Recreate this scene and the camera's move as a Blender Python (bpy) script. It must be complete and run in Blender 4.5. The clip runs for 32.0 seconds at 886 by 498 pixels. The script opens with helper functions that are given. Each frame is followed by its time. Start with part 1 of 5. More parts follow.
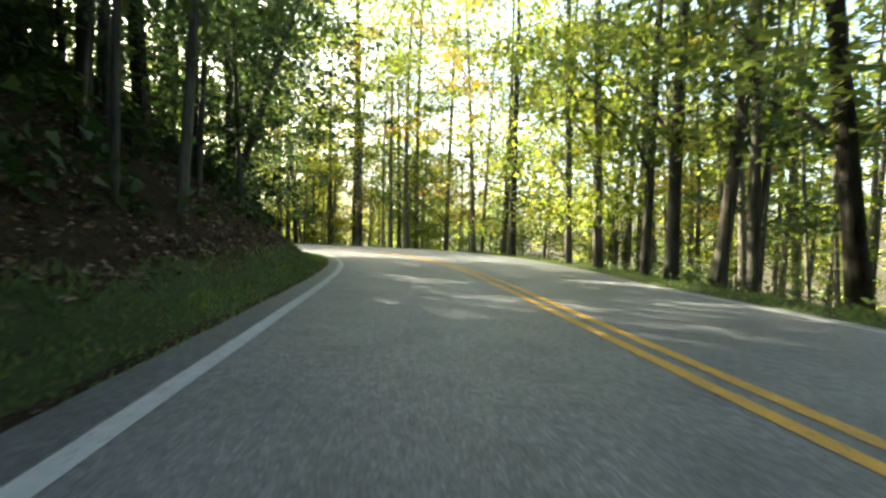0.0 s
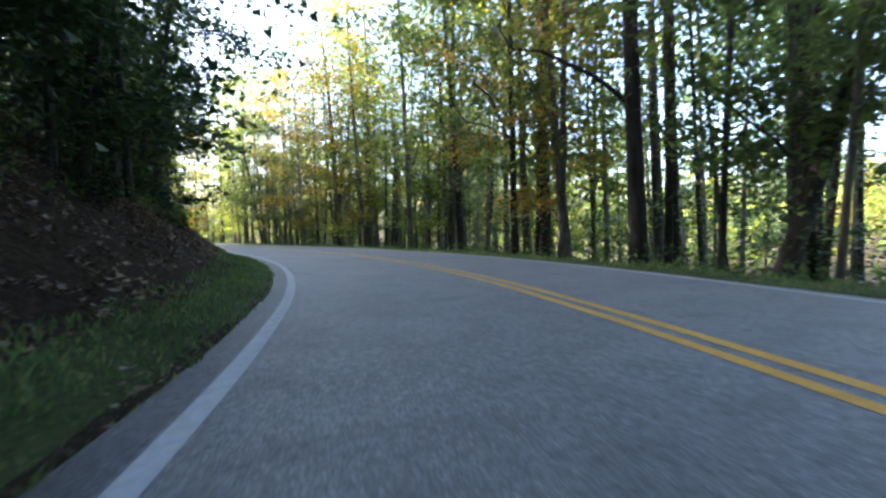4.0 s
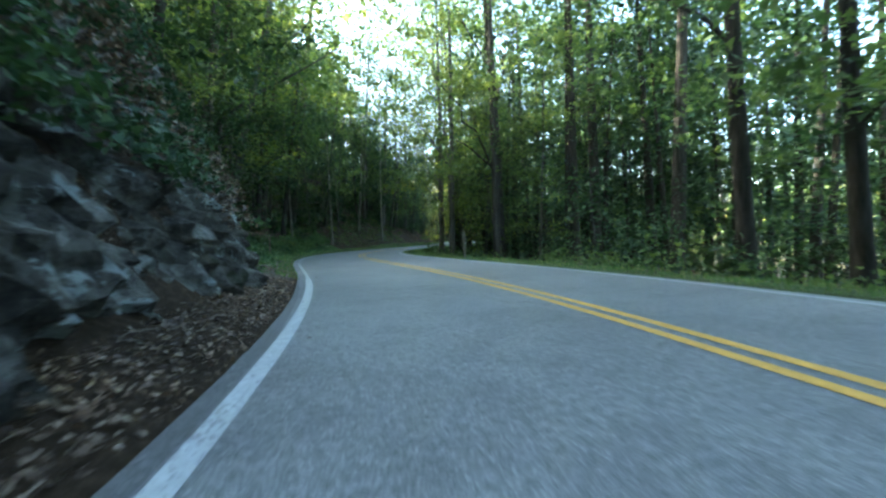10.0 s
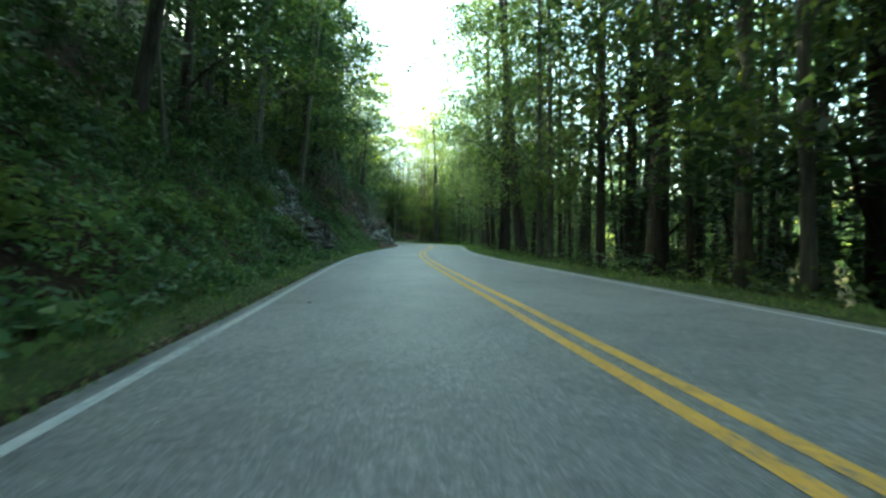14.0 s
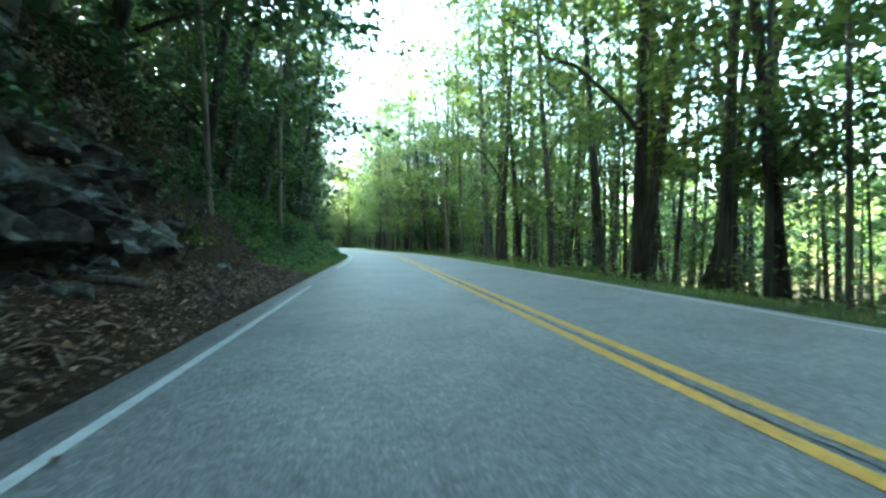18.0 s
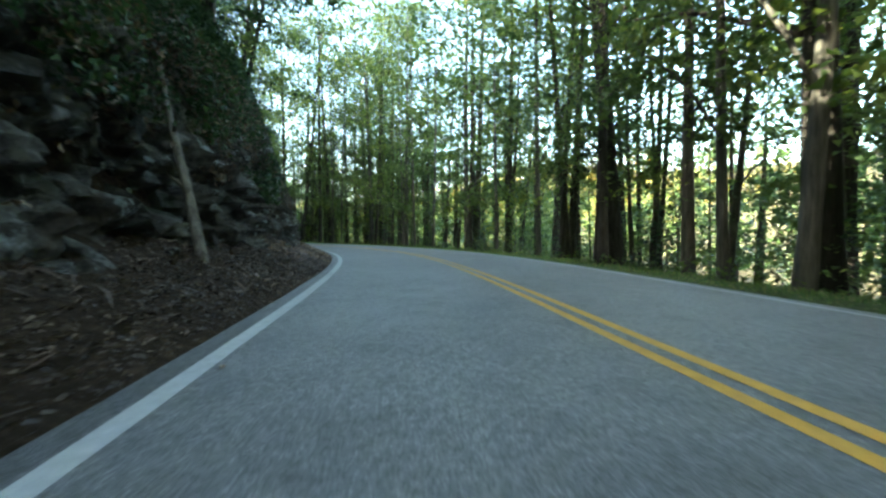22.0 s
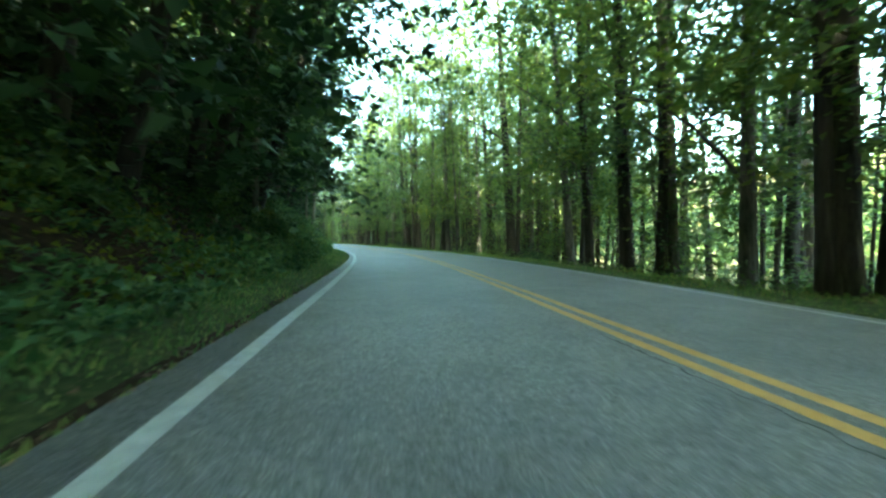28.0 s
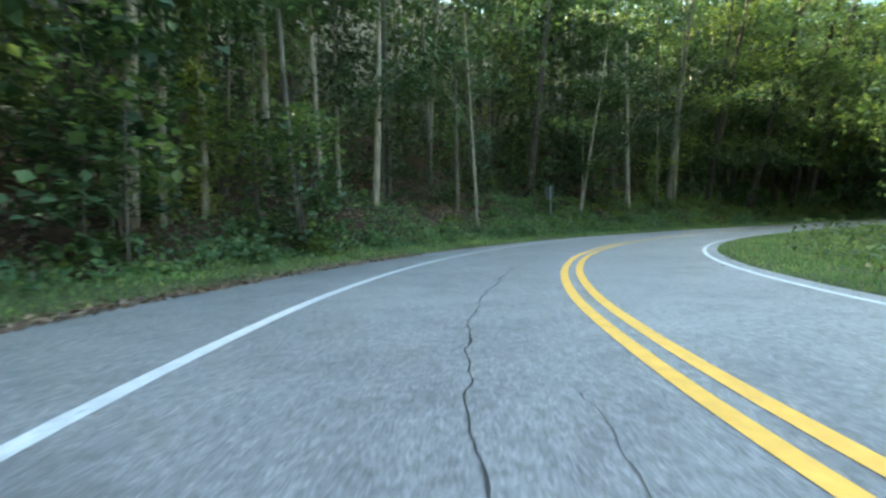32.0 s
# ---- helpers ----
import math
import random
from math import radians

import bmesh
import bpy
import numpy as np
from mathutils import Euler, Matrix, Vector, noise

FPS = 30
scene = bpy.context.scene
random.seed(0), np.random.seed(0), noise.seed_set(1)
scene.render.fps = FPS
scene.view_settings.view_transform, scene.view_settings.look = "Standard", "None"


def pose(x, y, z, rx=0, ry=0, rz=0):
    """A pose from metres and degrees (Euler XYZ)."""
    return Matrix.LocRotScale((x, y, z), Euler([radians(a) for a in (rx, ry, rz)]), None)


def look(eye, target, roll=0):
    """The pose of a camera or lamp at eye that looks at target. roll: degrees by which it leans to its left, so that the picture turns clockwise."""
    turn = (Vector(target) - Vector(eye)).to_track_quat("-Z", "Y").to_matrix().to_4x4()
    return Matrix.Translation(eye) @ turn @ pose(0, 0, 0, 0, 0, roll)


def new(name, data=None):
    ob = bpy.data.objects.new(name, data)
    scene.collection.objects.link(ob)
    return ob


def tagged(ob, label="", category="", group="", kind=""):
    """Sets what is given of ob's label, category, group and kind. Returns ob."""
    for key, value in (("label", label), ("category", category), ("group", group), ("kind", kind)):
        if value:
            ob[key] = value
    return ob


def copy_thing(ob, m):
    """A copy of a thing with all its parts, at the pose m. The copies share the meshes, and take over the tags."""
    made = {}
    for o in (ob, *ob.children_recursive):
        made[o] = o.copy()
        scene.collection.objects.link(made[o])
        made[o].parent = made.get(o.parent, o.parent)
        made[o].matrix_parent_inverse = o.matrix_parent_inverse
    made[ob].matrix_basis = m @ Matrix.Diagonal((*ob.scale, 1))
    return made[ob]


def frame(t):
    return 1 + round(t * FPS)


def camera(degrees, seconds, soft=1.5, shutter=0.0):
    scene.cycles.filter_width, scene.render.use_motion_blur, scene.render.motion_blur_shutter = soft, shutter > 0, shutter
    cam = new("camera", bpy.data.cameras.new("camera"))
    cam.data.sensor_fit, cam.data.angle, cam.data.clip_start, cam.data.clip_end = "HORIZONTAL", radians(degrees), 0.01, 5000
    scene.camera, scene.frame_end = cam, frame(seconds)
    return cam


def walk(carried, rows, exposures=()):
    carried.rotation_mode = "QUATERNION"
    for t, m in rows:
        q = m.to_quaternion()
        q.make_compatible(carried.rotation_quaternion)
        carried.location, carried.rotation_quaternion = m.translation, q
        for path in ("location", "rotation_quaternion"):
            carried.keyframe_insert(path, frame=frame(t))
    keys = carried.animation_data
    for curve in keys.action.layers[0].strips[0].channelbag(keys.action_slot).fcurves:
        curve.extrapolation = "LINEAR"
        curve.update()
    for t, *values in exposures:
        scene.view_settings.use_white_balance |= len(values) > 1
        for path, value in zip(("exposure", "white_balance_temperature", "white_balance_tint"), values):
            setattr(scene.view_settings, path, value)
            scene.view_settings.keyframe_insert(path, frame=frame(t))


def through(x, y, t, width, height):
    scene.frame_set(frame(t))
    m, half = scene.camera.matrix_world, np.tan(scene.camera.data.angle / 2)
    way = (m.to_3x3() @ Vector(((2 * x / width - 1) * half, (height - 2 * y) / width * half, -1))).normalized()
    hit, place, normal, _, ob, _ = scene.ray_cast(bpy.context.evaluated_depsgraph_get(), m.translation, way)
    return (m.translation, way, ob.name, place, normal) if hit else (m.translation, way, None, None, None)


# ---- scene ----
# ---- camera: carried backwards along its lane, looking at the road it leaves ----
EYE = 0.82
WAY = [
    (0, 0.035, 0.006, 0.05, -1.48, -1.57), (0.5, 0.889, -5.912, 0.18, -1.67, -0.19), (1, 1.684, -12.227, -0.52, -1.55, 0.47),
    (1.5, 2.378, -18.916, -1.83, -1.44, 0.76), (2, 2.855, -25.792, -4.2, -1.55, 1.1), (2.5, 2.945, -32.669, -8.34, -1.5, 1.07),
    (3, 2.442, -39.375, -14.07, -1.64, 0.98), (3.5, 1.237, -45.692, -20.7, -1.73, 1.44), (4, -0.566, -51.436, -28.97, -2.25, 1.69),
    (4.5, -2.743, -56.48, -36.11, -1.96, 2), (5, -5.247, -60.864, -41.22, -1.88, 1.63), (5.5, -8.067, -64.836, -43.59, -1.93, 1.16),
    (6, -11.125, -68.741, -42.81, -2.04, 0.95), (6.5, -14.25, -72.988, -38.92, -2.12, 1.28), (7, -17.165, -77.944, -32.5, -2.1, 2.27),
    (7.5, -19.539, -83.777, -24.87, -2.17, 1.74), (8, -21.172, -90.33, -17.97, -2.93, 0.19), (8.5, -22.085, -97.207, -12.66, -1.81, -0.46),
    (9, -22.567, -104.115, -11.51, -0.7, -0.26), (9.5, -23.208, -110.872, -14.56, -0.25, 0.09), (10, -24.295, -117.325, -19.18, -1.36, 2.16),
    (10.5, -25.898, -123.338, -23.07, -1.88, 2.14), (11, -27.666, -128.826, -24.66, -2.35, 2.1), (11.5, -29.265, -133.862, -23.88, -1.98, 1.05),
    (12, -30.725, -138.861, -22.5, -1.22, 0.21), (12.5, -32.051, -144.264, -20.86, -1.24, 0.3), (13, -33.358, -150.214, -19.78, -1.54, -0.97),
    (13.5, -34.768, -156.596, -18.94, -1.48, -0.64), (14, -36.288, -163.126, -19.11, -1.43, 0.18), (14.5, -37.987, -169.401, -20.1, -1.53, -0.35),
    (15, -39.814, -175.169, -21.25, -1.54, -0.75), (15.5, -41.686, -180.397, -22.53, -1.48, -1.1), (16, -43.567, -185.189, -24.21, -1.39, -1.41),
    (16.5, -45.476, -189.715, -26.38, -1.31, -1.53), (17, -47.442, -194.178, -28.64, -1.26, -1.19), (17.5, -49.379, -198.802, -29.72, -0.93, -0.38),
    (18, -51.22, -203.643, -30.73, -0.56, -0.21), (18.5, -53.426, -208.393, -34.35, -0.69, -0.28), (19, -56.176, -212.956, -40.31, -1.21, 0.19),
    (19.5, -59.454, -217.291, -47.22, -1.69, -0.49), (20, -63.285, -221.127, -54.25, -2.6, 0.72), (20.5, -67.556, -224.414, -62.19, -2.45, 0.93),
    (21, -72.179, -227.159, -68.66, -2.3, 0.43), (21.5, -77.013, -229.475, -71.94, -2.14, -0.37), (22, -81.914, -231.585, -73.06, -1.86, -0.32),
    (22.5, -86.875, -233.658, -73.54, -1.86, -0.58), (23, -91.945, -235.758, -73.82, -1.57, -0.92), (23.5, -97.181, -237.928, -73.79, -1.68, -0.35),
    (24, -102.608, -240.282, -73.56, -1.62, -0.07), (24.5, -108.309, -242.86, -73.98, -1.27, -0.68), (25, -114.517, -245.446, -74.4, -1.04, -0.3),
    (25.5, -121.06, -248.119, -75.65, -1.23, 0.28), (26, -127.751, -250.726, -77.75, -1.32, 0.47), (26.5, -134.455, -253.081, -80.87, -1.53, -0.05),
    (27, -141.088, -255.005, -83.45, -1.45, -0.36), (27.5, -147.612, -256.515, -84.65, -1.26, -0.44), (28, -154.004, -257.796, -84.16, -1.12, -0.19),
    (28.5, -160.225, -259.153, -81.98, -1.19, 0.5), (29, -166.234, -260.899, -78.18, -1.64, 1.79), (29.5, -172.002, -263.094, -72.62, -1.49, 2.3),
    (30, -177.36, -265.761, -64.54, -1.61, 1.89), (30.5, -182.086, -269.065, -53.69, -1.91, 2.05), (31, -185.915, -273.087, -40.28, -2.18, 2.2),
    (31.5, -188.619, -277.785, -26.42, -2.68, 2.55), (32, -190.129, -283.105, -13.04, -3.21, 1.84),
]
cam = camera(88.54, 32.0, soft=2.4, shutter=0.12)
walk(cam, [(t, pose(x, y, EYE, 90 + pitch, roll, yaw)) for t, x, y, yaw, pitch, roll in WAY],
     exposures=[(0, 3.22, 6600, 0), (1, 3.7, 6200, 14), (2, 4.1, 5800, 12), (3, 3.9, 5600, 15), (4, 3.7, 5700, 16), (6.5, 4.3, 6900, 4), (7, 4.85, 7300, 0), (8, 5.35, 5900, -6), (9, 4.72, 5650, -8), (10, 4.5, 5700, -4), (11, 3.7, 6700, 0), (12, 4.4, 6900, -8),
                (13, 4.6, 7100, -14), (14, 4.35, 6800, -20), (17, 4.85, 6100, -16), (18, 5.4, 6150, -16), (20, 4.9, 6250, -6), (21, 4.9, 6300, 0), (22, 4.6, 6400, -6), (23, 4.55, 6300, -10), (24, 4.6, 6500, -12), (25, 5.75, 5850, -10), (26, 5.3, 6000, -24), (29, 5.5, 6300, -22), (30, 4.92, 6300, -20), (31, 5.12, 6800, -8), (32, 4.9, 6800, -4)])

# ---- light: a low sun behind the wooded hill, open sky above the road ----
SUN_AZ, SUN_EL = radians(-57), radians(25)
world = bpy.data.worlds.new("sky")
scene.world = world
world.use_nodes = True
_n = world.node_tree.nodes
_sky = _n.new("ShaderNodeTexSky")
_sky.sky_type, _sky.sun_disc, _sky.sun_elevation, _sky.sun_rotation = "NISHITA", False, SUN_EL, SUN_AZ
_sky.dust_density = 5.0
world.node_tree.links.new(_sky.outputs[0], _n["Background"].inputs[0])
_n["Background"].inputs[1].default_value = 0.12
_sun = bpy.data.lights.new("sun", "SUN")
_sun.energy, _sun.angle, _sun.color = 5.0, radians(0.6), (1.0, 0.9, 0.74)
_d = Vector((math.sin(SUN_AZ) * math.cos(SUN_EL), math.cos(SUN_AZ) * math.cos(SUN_EL), math.sin(SUN_EL)))
new("sun", _sun).matrix_world = look(_d * 300, (0, 0, 0))

# ---- the road's line and the lie of the land ----
# s runs along the road the way the camera goes, v sideways: + to the cut bank, - to the valley
START = (-84.899, 5.010, 0.72400)
BEND = [-8, -8, -9, -9, -10, -11, -14, -26, -46, -52, -30, -0.5, 0.8, -1.1, -4.2, -15.1, -23.6, -21.3, -12.3, 4.2,
        24.3, 31.6, 10.5, -16.9, -20.4, -3.5, 9.9, 7.3, -0.6, -8.4, -8.1, -1.9, 1.3, -3.7, -22.4, -31.8, -18.7, -3.7, -0.1, 1.6,
        1.5, -1.5, -6.2, -8.2, -3.8, 0.4, 4.3, 16, 37.1, 50.4, 47.9, 44.2, 30, 12, 0]          # 1/km every 10 m
DS = 0.5
RS = np.arange(0, (len(BEND) - 1) * 10 + 0.01, DS)
_k = np.interp(RS, np.arange(len(BEND)) * 10.0, BEND) / 1000
RT = START[2] + np.concatenate([[0], np.cumsum((_k[1:] + _k[:-1]) / 2 * DS)])
_m = (RT[1:] + RT[:-1]) / 2
RX = START[0] + np.concatenate([[0], np.cumsum(np.cos(_m) * DS)])
RY = START[1] + np.concatenate([[0], np.cumsum(np.sin(_m) * DS)])
LANE_L = [3.12, 3.12, 3.12, 3.16, 3.01, 3.13, 2.97, 3.01, 3.1, 2.97, 2.97, 3.08, 3.01, 3.01, 3.03, 3.06, 3.0, 2.93, 2.93]  # every 30 m
LANE_R = [2.97, 2.97, 2.97, 2.93, 2.86, 2.75, 2.66, 2.31, 2.65, 2.57, 2.79, 2.96, 3.06, 2.99, 2.99, 2.84, 2.47, 2.35, 2.35]


def lane_l(s):
    return np.interp(s, np.arange(19) * 30.0, LANE_L)


def lane_r(s):
    return np.interp(s, np.arange(19) * 30.0, LANE_R)


def edge_l(s):
    """The asphalt's edge below the bank, with the pull-off at the end."""
    return lane_l(s) + np.interp(s, [0, 112, 165, 197, 222, 249, 284, 317, 338, 384, 407, 422, 462, 475, 484, 492, 500, 545],
                                 [0.4, 0.4, 0.34, 0.36, 0.28, 0.2, 0.2, 0.36, 0.26, 0.27, 0.34, 0.3, 0.45, 0.55, 1.1, 2.2, 3.6, 3.6])


def edge_r(s):
    return lane_r(s) + np.interp(s, [0, 62, 74, 90, 99, 106, 200, 215, 230, 545], [0.25, 0.25, 1.6, 3.4, 1.4, 0.25, 0.22, 0.3, 0.25, 0.3])


# the cut bank: place along the road, width and slope of the verge, slope and height of the bank's foot, slope above
BANK = [(0, 0.85, 0.1, 0.6, 2.4, 0.5), (60, 0.75, 0.1, 0.8, 2.6, 0.55), (92, 0.75, 0.1, 0.9, 2.8, 0.55), (112, 0.65, 0.13, 0.9, 3, 0.7), (140, 0.55, 0.13, 0.9, 3, 0.7),
        (165, 1.05, 0.13, 0.7, 2.2, 0.7), (190, 0.65, 0.15, 0.8, 3.5, 0.72), (205, 1.35, 0.13, 0.65, 4, 0.75), (221, 1.55, 0.15, 0.65, 4, 0.8), (229, 0.95, 0.3, 2, 5, 0.85), (240, 1.0, 0.32, 2, 5, 0.85),
        (250, 1.4, 0.35, 2, 5.5, 0.9), (258, 1.05, 0.13, 1, 5, 0.9), (268, 1.35, 0.13, 1.4, 6, 0.9), (282, 0.95, 0.13, 0.9, 4, 0.9), (312, 0.95, 0.13, 0.85, 4, 0.9),
        (320, 1.7, 0.3, 1.4, 5, 0.9)]
BANK += [(332, 1.9, 0.4, 2.2, 5.5, 0.9), (345, 1.8, 0.4, 3, 6.5, 0.9), (382, 1.9, 0.42, 3, 6, 0.9), (392, 1.5, 0.3, 1.3, 4, 0.8),
         (402, 0.85, 0.13, 0.95, 4, 0.75), (430, 0.95, 0.13, 0.9, 4, 0.7), (458, 1.15, 0.13, 0.6, 3, 0.8), (480, 1.55, 0.11, 0.5, 3, 0.8), (540, 1.75, 0.11, 0.5, 3, 0.8)]


def bank(s):
    c = np.array(BANK)
    return [np.interp(s, c[:, 0], c[:, i]) for i in range(1, 6)]


def height(s, v):
    """The land's height; the road itself is level."""
    s, v = np.asarray(s, float), np.asarray(v, float)
    g, m0, m1, h1, m2 = bank(s)
    a = v - edge_l(s)                                  # beyond the asphalt, uphill
    toe = np.maximum(a - g, 0)
    w1 = h1 / m1
    over = np.maximum(toe - w1, 0)
    top = np.interp(s, [0, 116, 150, 545], [55, 55, 80, 80])
    up = m0 * np.clip(a, 0, g) + np.minimum(toe, w1) * m1 + top * np.tanh(over * m2 / top)
    b = -v - edge_r(s)                                 # beyond the asphalt, downhill
    wide = np.interp(s, [0, 440, 462, 490, 545], [1.3, 1.3, 2.2, 4.5, 4.5])
    down = -0.04 * np.clip(b, 0, wide) - 9 * np.tanh(np.maximum(b - wide, 0) * 0.2 / 9) + np.interp(s, [0, 130, 200, 545], [26, 26, 58, 58]) * np.clip((b - 80) / 250, 0, 1) ** 1.15
    return np.where(a > 0, up, np.where(b > 0, down, 0.0))


def at(s, v):
    """The place in the world of (s, v)."""
    x, y, t = np.interp(s, RS, RX), np.interp(s, RS, RY), np.interp(s, RS, RT)
    return x + v * np.sin(t), y - v * np.cos(t)


def along(x, y):
    """(s, v) of places in the world."""
    x, y = np.atleast_1d(x).astype(float), np.atleast_1d(y).astype(float)
    s, v = np.empty(len(x)), np.empty(len(x))
    for i in range(0, len(x), 4000):
        dx, dy = x[i:i + 4000, None] - RX[None], y[i:i + 4000, None] - RY[None]
        j = (dx * dx + dy * dy).argmin(1)
        k = np.arange(len(j))
        side = dx[k, j] * np.sin(RT[j]) - dy[k, j] * np.cos(RT[j])
        s[i:i + 4000], v[i:i + 4000] = RS[j], np.where(side < 0, -1, 1) * np.hypot(dx[k, j], dy[k, j])
    return s, v

# ---- materials ----
def mat(name, rough=0.9, spec=0.3):
    m = bpy.data.materials.new(name)
    m.use_nodes = True
    b = m.node_tree.nodes["Principled BSDF"]
    b.inputs["Roughness"].default_value, b.inputs["Specular IOR Level"].default_value = rough, spec
    return m, m.node_tree.nodes, m.node_tree.links, b


def ramp(n, l, src, stops):
    r = n.new("ShaderNodeValToRGB")
    e = r.color_ramp.elements
    while len(e) < len(stops):
        e.new(0.5)
    for k, (p, c) in zip(e, stops):
        k.position, k.color = p, (*c, 1) if len(c) == 3 else c
    l.new(src, r.inputs[0])
    return r.outputs[0]


def noise_of(n, l, co, scale, detail=4, rough=0.6, squash=None):
    if squash:
        mp = n.new("ShaderNodeMapping")
        mp.inputs["Scale"].default_value = squash
        l.new(co, mp.inputs[0])
        co = mp.outputs[0]
    t = n.new("ShaderNodeTexNoise")
    t.inputs["Scale"].default_value, t.inputs["Detail"].default_value, t.inputs["Roughness"].default_value = scale, detail, rough
    l.new(co, t.inputs["Vector"])
    return t.outputs[0]


def mix(n, l, fac, a, b, mode="MIX"):
    x = n.new("ShaderNodeMix")
    x.data_type, x.blend_type = "RGBA", mode
    for sock, val in ((x.inputs[0], fac), (x.inputs[6], a), (x.inputs[7], b)):
        if isinstance(val, (int, float)):
            sock.default_value = val
        elif isinstance(val, tuple):
            sock.default_value = (*val, 1)
        else:
            l.new(val, sock)
    return x.outputs[2]


def bump(n, l, b, src, strength, dist):
    k = n.new("ShaderNodeBump")
    k.inputs["Strength"].default_value, k.inputs["Distance"].default_value = strength, dist
    l.new(src, k.inputs["Height"])
    l.new(k.outputs[0], b.inputs["Normal"])


def coords(n, kind="Object"):
    return n.new("ShaderNodeTexCoord").outputs[kind]


def make_asphalt(name="asphalt", shade=1.0):
    m, n, l, b = mat(name, 0.54, 0.55)
    co = coords(n)
    grit = ramp(n, l, noise_of(n, l, co, 60, 2, 0.85), [(0.34, (0.062, 0.065, 0.067)), (0.5, (0.148, 0.153, 0.157)), (0.66, (0.3, 0.306, 0.31))])
    coarse = ramp(n, l, noise_of(n, l, co, 17, 3, 0.7), [(0.36, (0.62, 0.62, 0.62)), (0.62, (1.26, 1.26, 1.26))])
    grit = mix(n, l, 1.0, grit, coarse, "MULTIPLY")
    big = ramp(n, l, noise_of(n, l, co, 0.35, 5, 0.6), [(0.3, (0.72, 0.72, 0.73)), (0.7, (1.12, 1.12, 1.12))])
    c = mix(n, l, 1.0, grit, big, "MULTIPLY")
    blot = ramp(n, l, noise_of(n, l, co, 2.2, 4, 0.65), [(0.34, (0.78, 0.78, 0.78)), (0.5, (1, 1, 1)), (0.66, (1.1, 1.1, 1.09))])
    c = mix(n, l, 1.0, c, blot, "MULTIPLY")
    c = mix(n, l, 1.0, c, (shade, 0.98 * shade, 0.96 * shade), "MULTIPLY")
    l.new(c, b.inputs["Base Color"])
    bump(n, l, b, noise_of(n, l, co, 90, 3, 0.7), 0.6, 0.012)
    return m


def make_paint(name, col, worn):
    m, n, l, b = mat(name, 0.7, 0.35)
    co = coords(n)
    w1 = noise_of(n, l, co, 26, 5, 0.75)
    w2 = noise_of(n, l, co, 0.16, 4, 0.7)
    add = n.new("ShaderNodeMath")
    add.operation = "MULTIPLY_ADD"
    add.inputs[1].default_value = 0.9
    l.new(w2, add.inputs[0])
    l.new(w1, add.inputs[2])
    f = ramp(n, l, add.outputs[0], [(worn, (0, 0, 0)), (worn + 0.1, (1, 1, 1))])
    dirty = ramp(n, l, noise_of(n, l, co, 9, 4, 0.7), [(0.3, tuple(0.72 * k for k in col)), (0.7, col)])
    l.new(mix(n, l, f, (0.13, 0.13, 0.13), dirty), b.inputs["Base Color"])
    bump(n, l, b, w1, 0.3, 0.01)
    return m


def make_ground(name, dark, mid, light, grain=6.0):
    m, n, l, b = mat(name, 0.95, 0.15)
    co = coords(n)
    c = ramp(n, l, noise_of(n, l, co, grain, 8, 0.75), [(0.3, dark), (0.5, mid), (0.7, light)])
    big = ramp(n, l, noise_of(n, l, co, 0.5, 4, 0.6), [(0.3, (0.6, 0.6, 0.6)), (0.7, (1.15, 1.1, 1.0))])
    l.new(mix(n, l, 1.0, c, big, "MULTIPLY"), b.inputs["Base Color"])
    bump(n, l, b, noise_of(n, l, co, grain * 3, 6, 0.8), 0.9, 0.08)
    return m


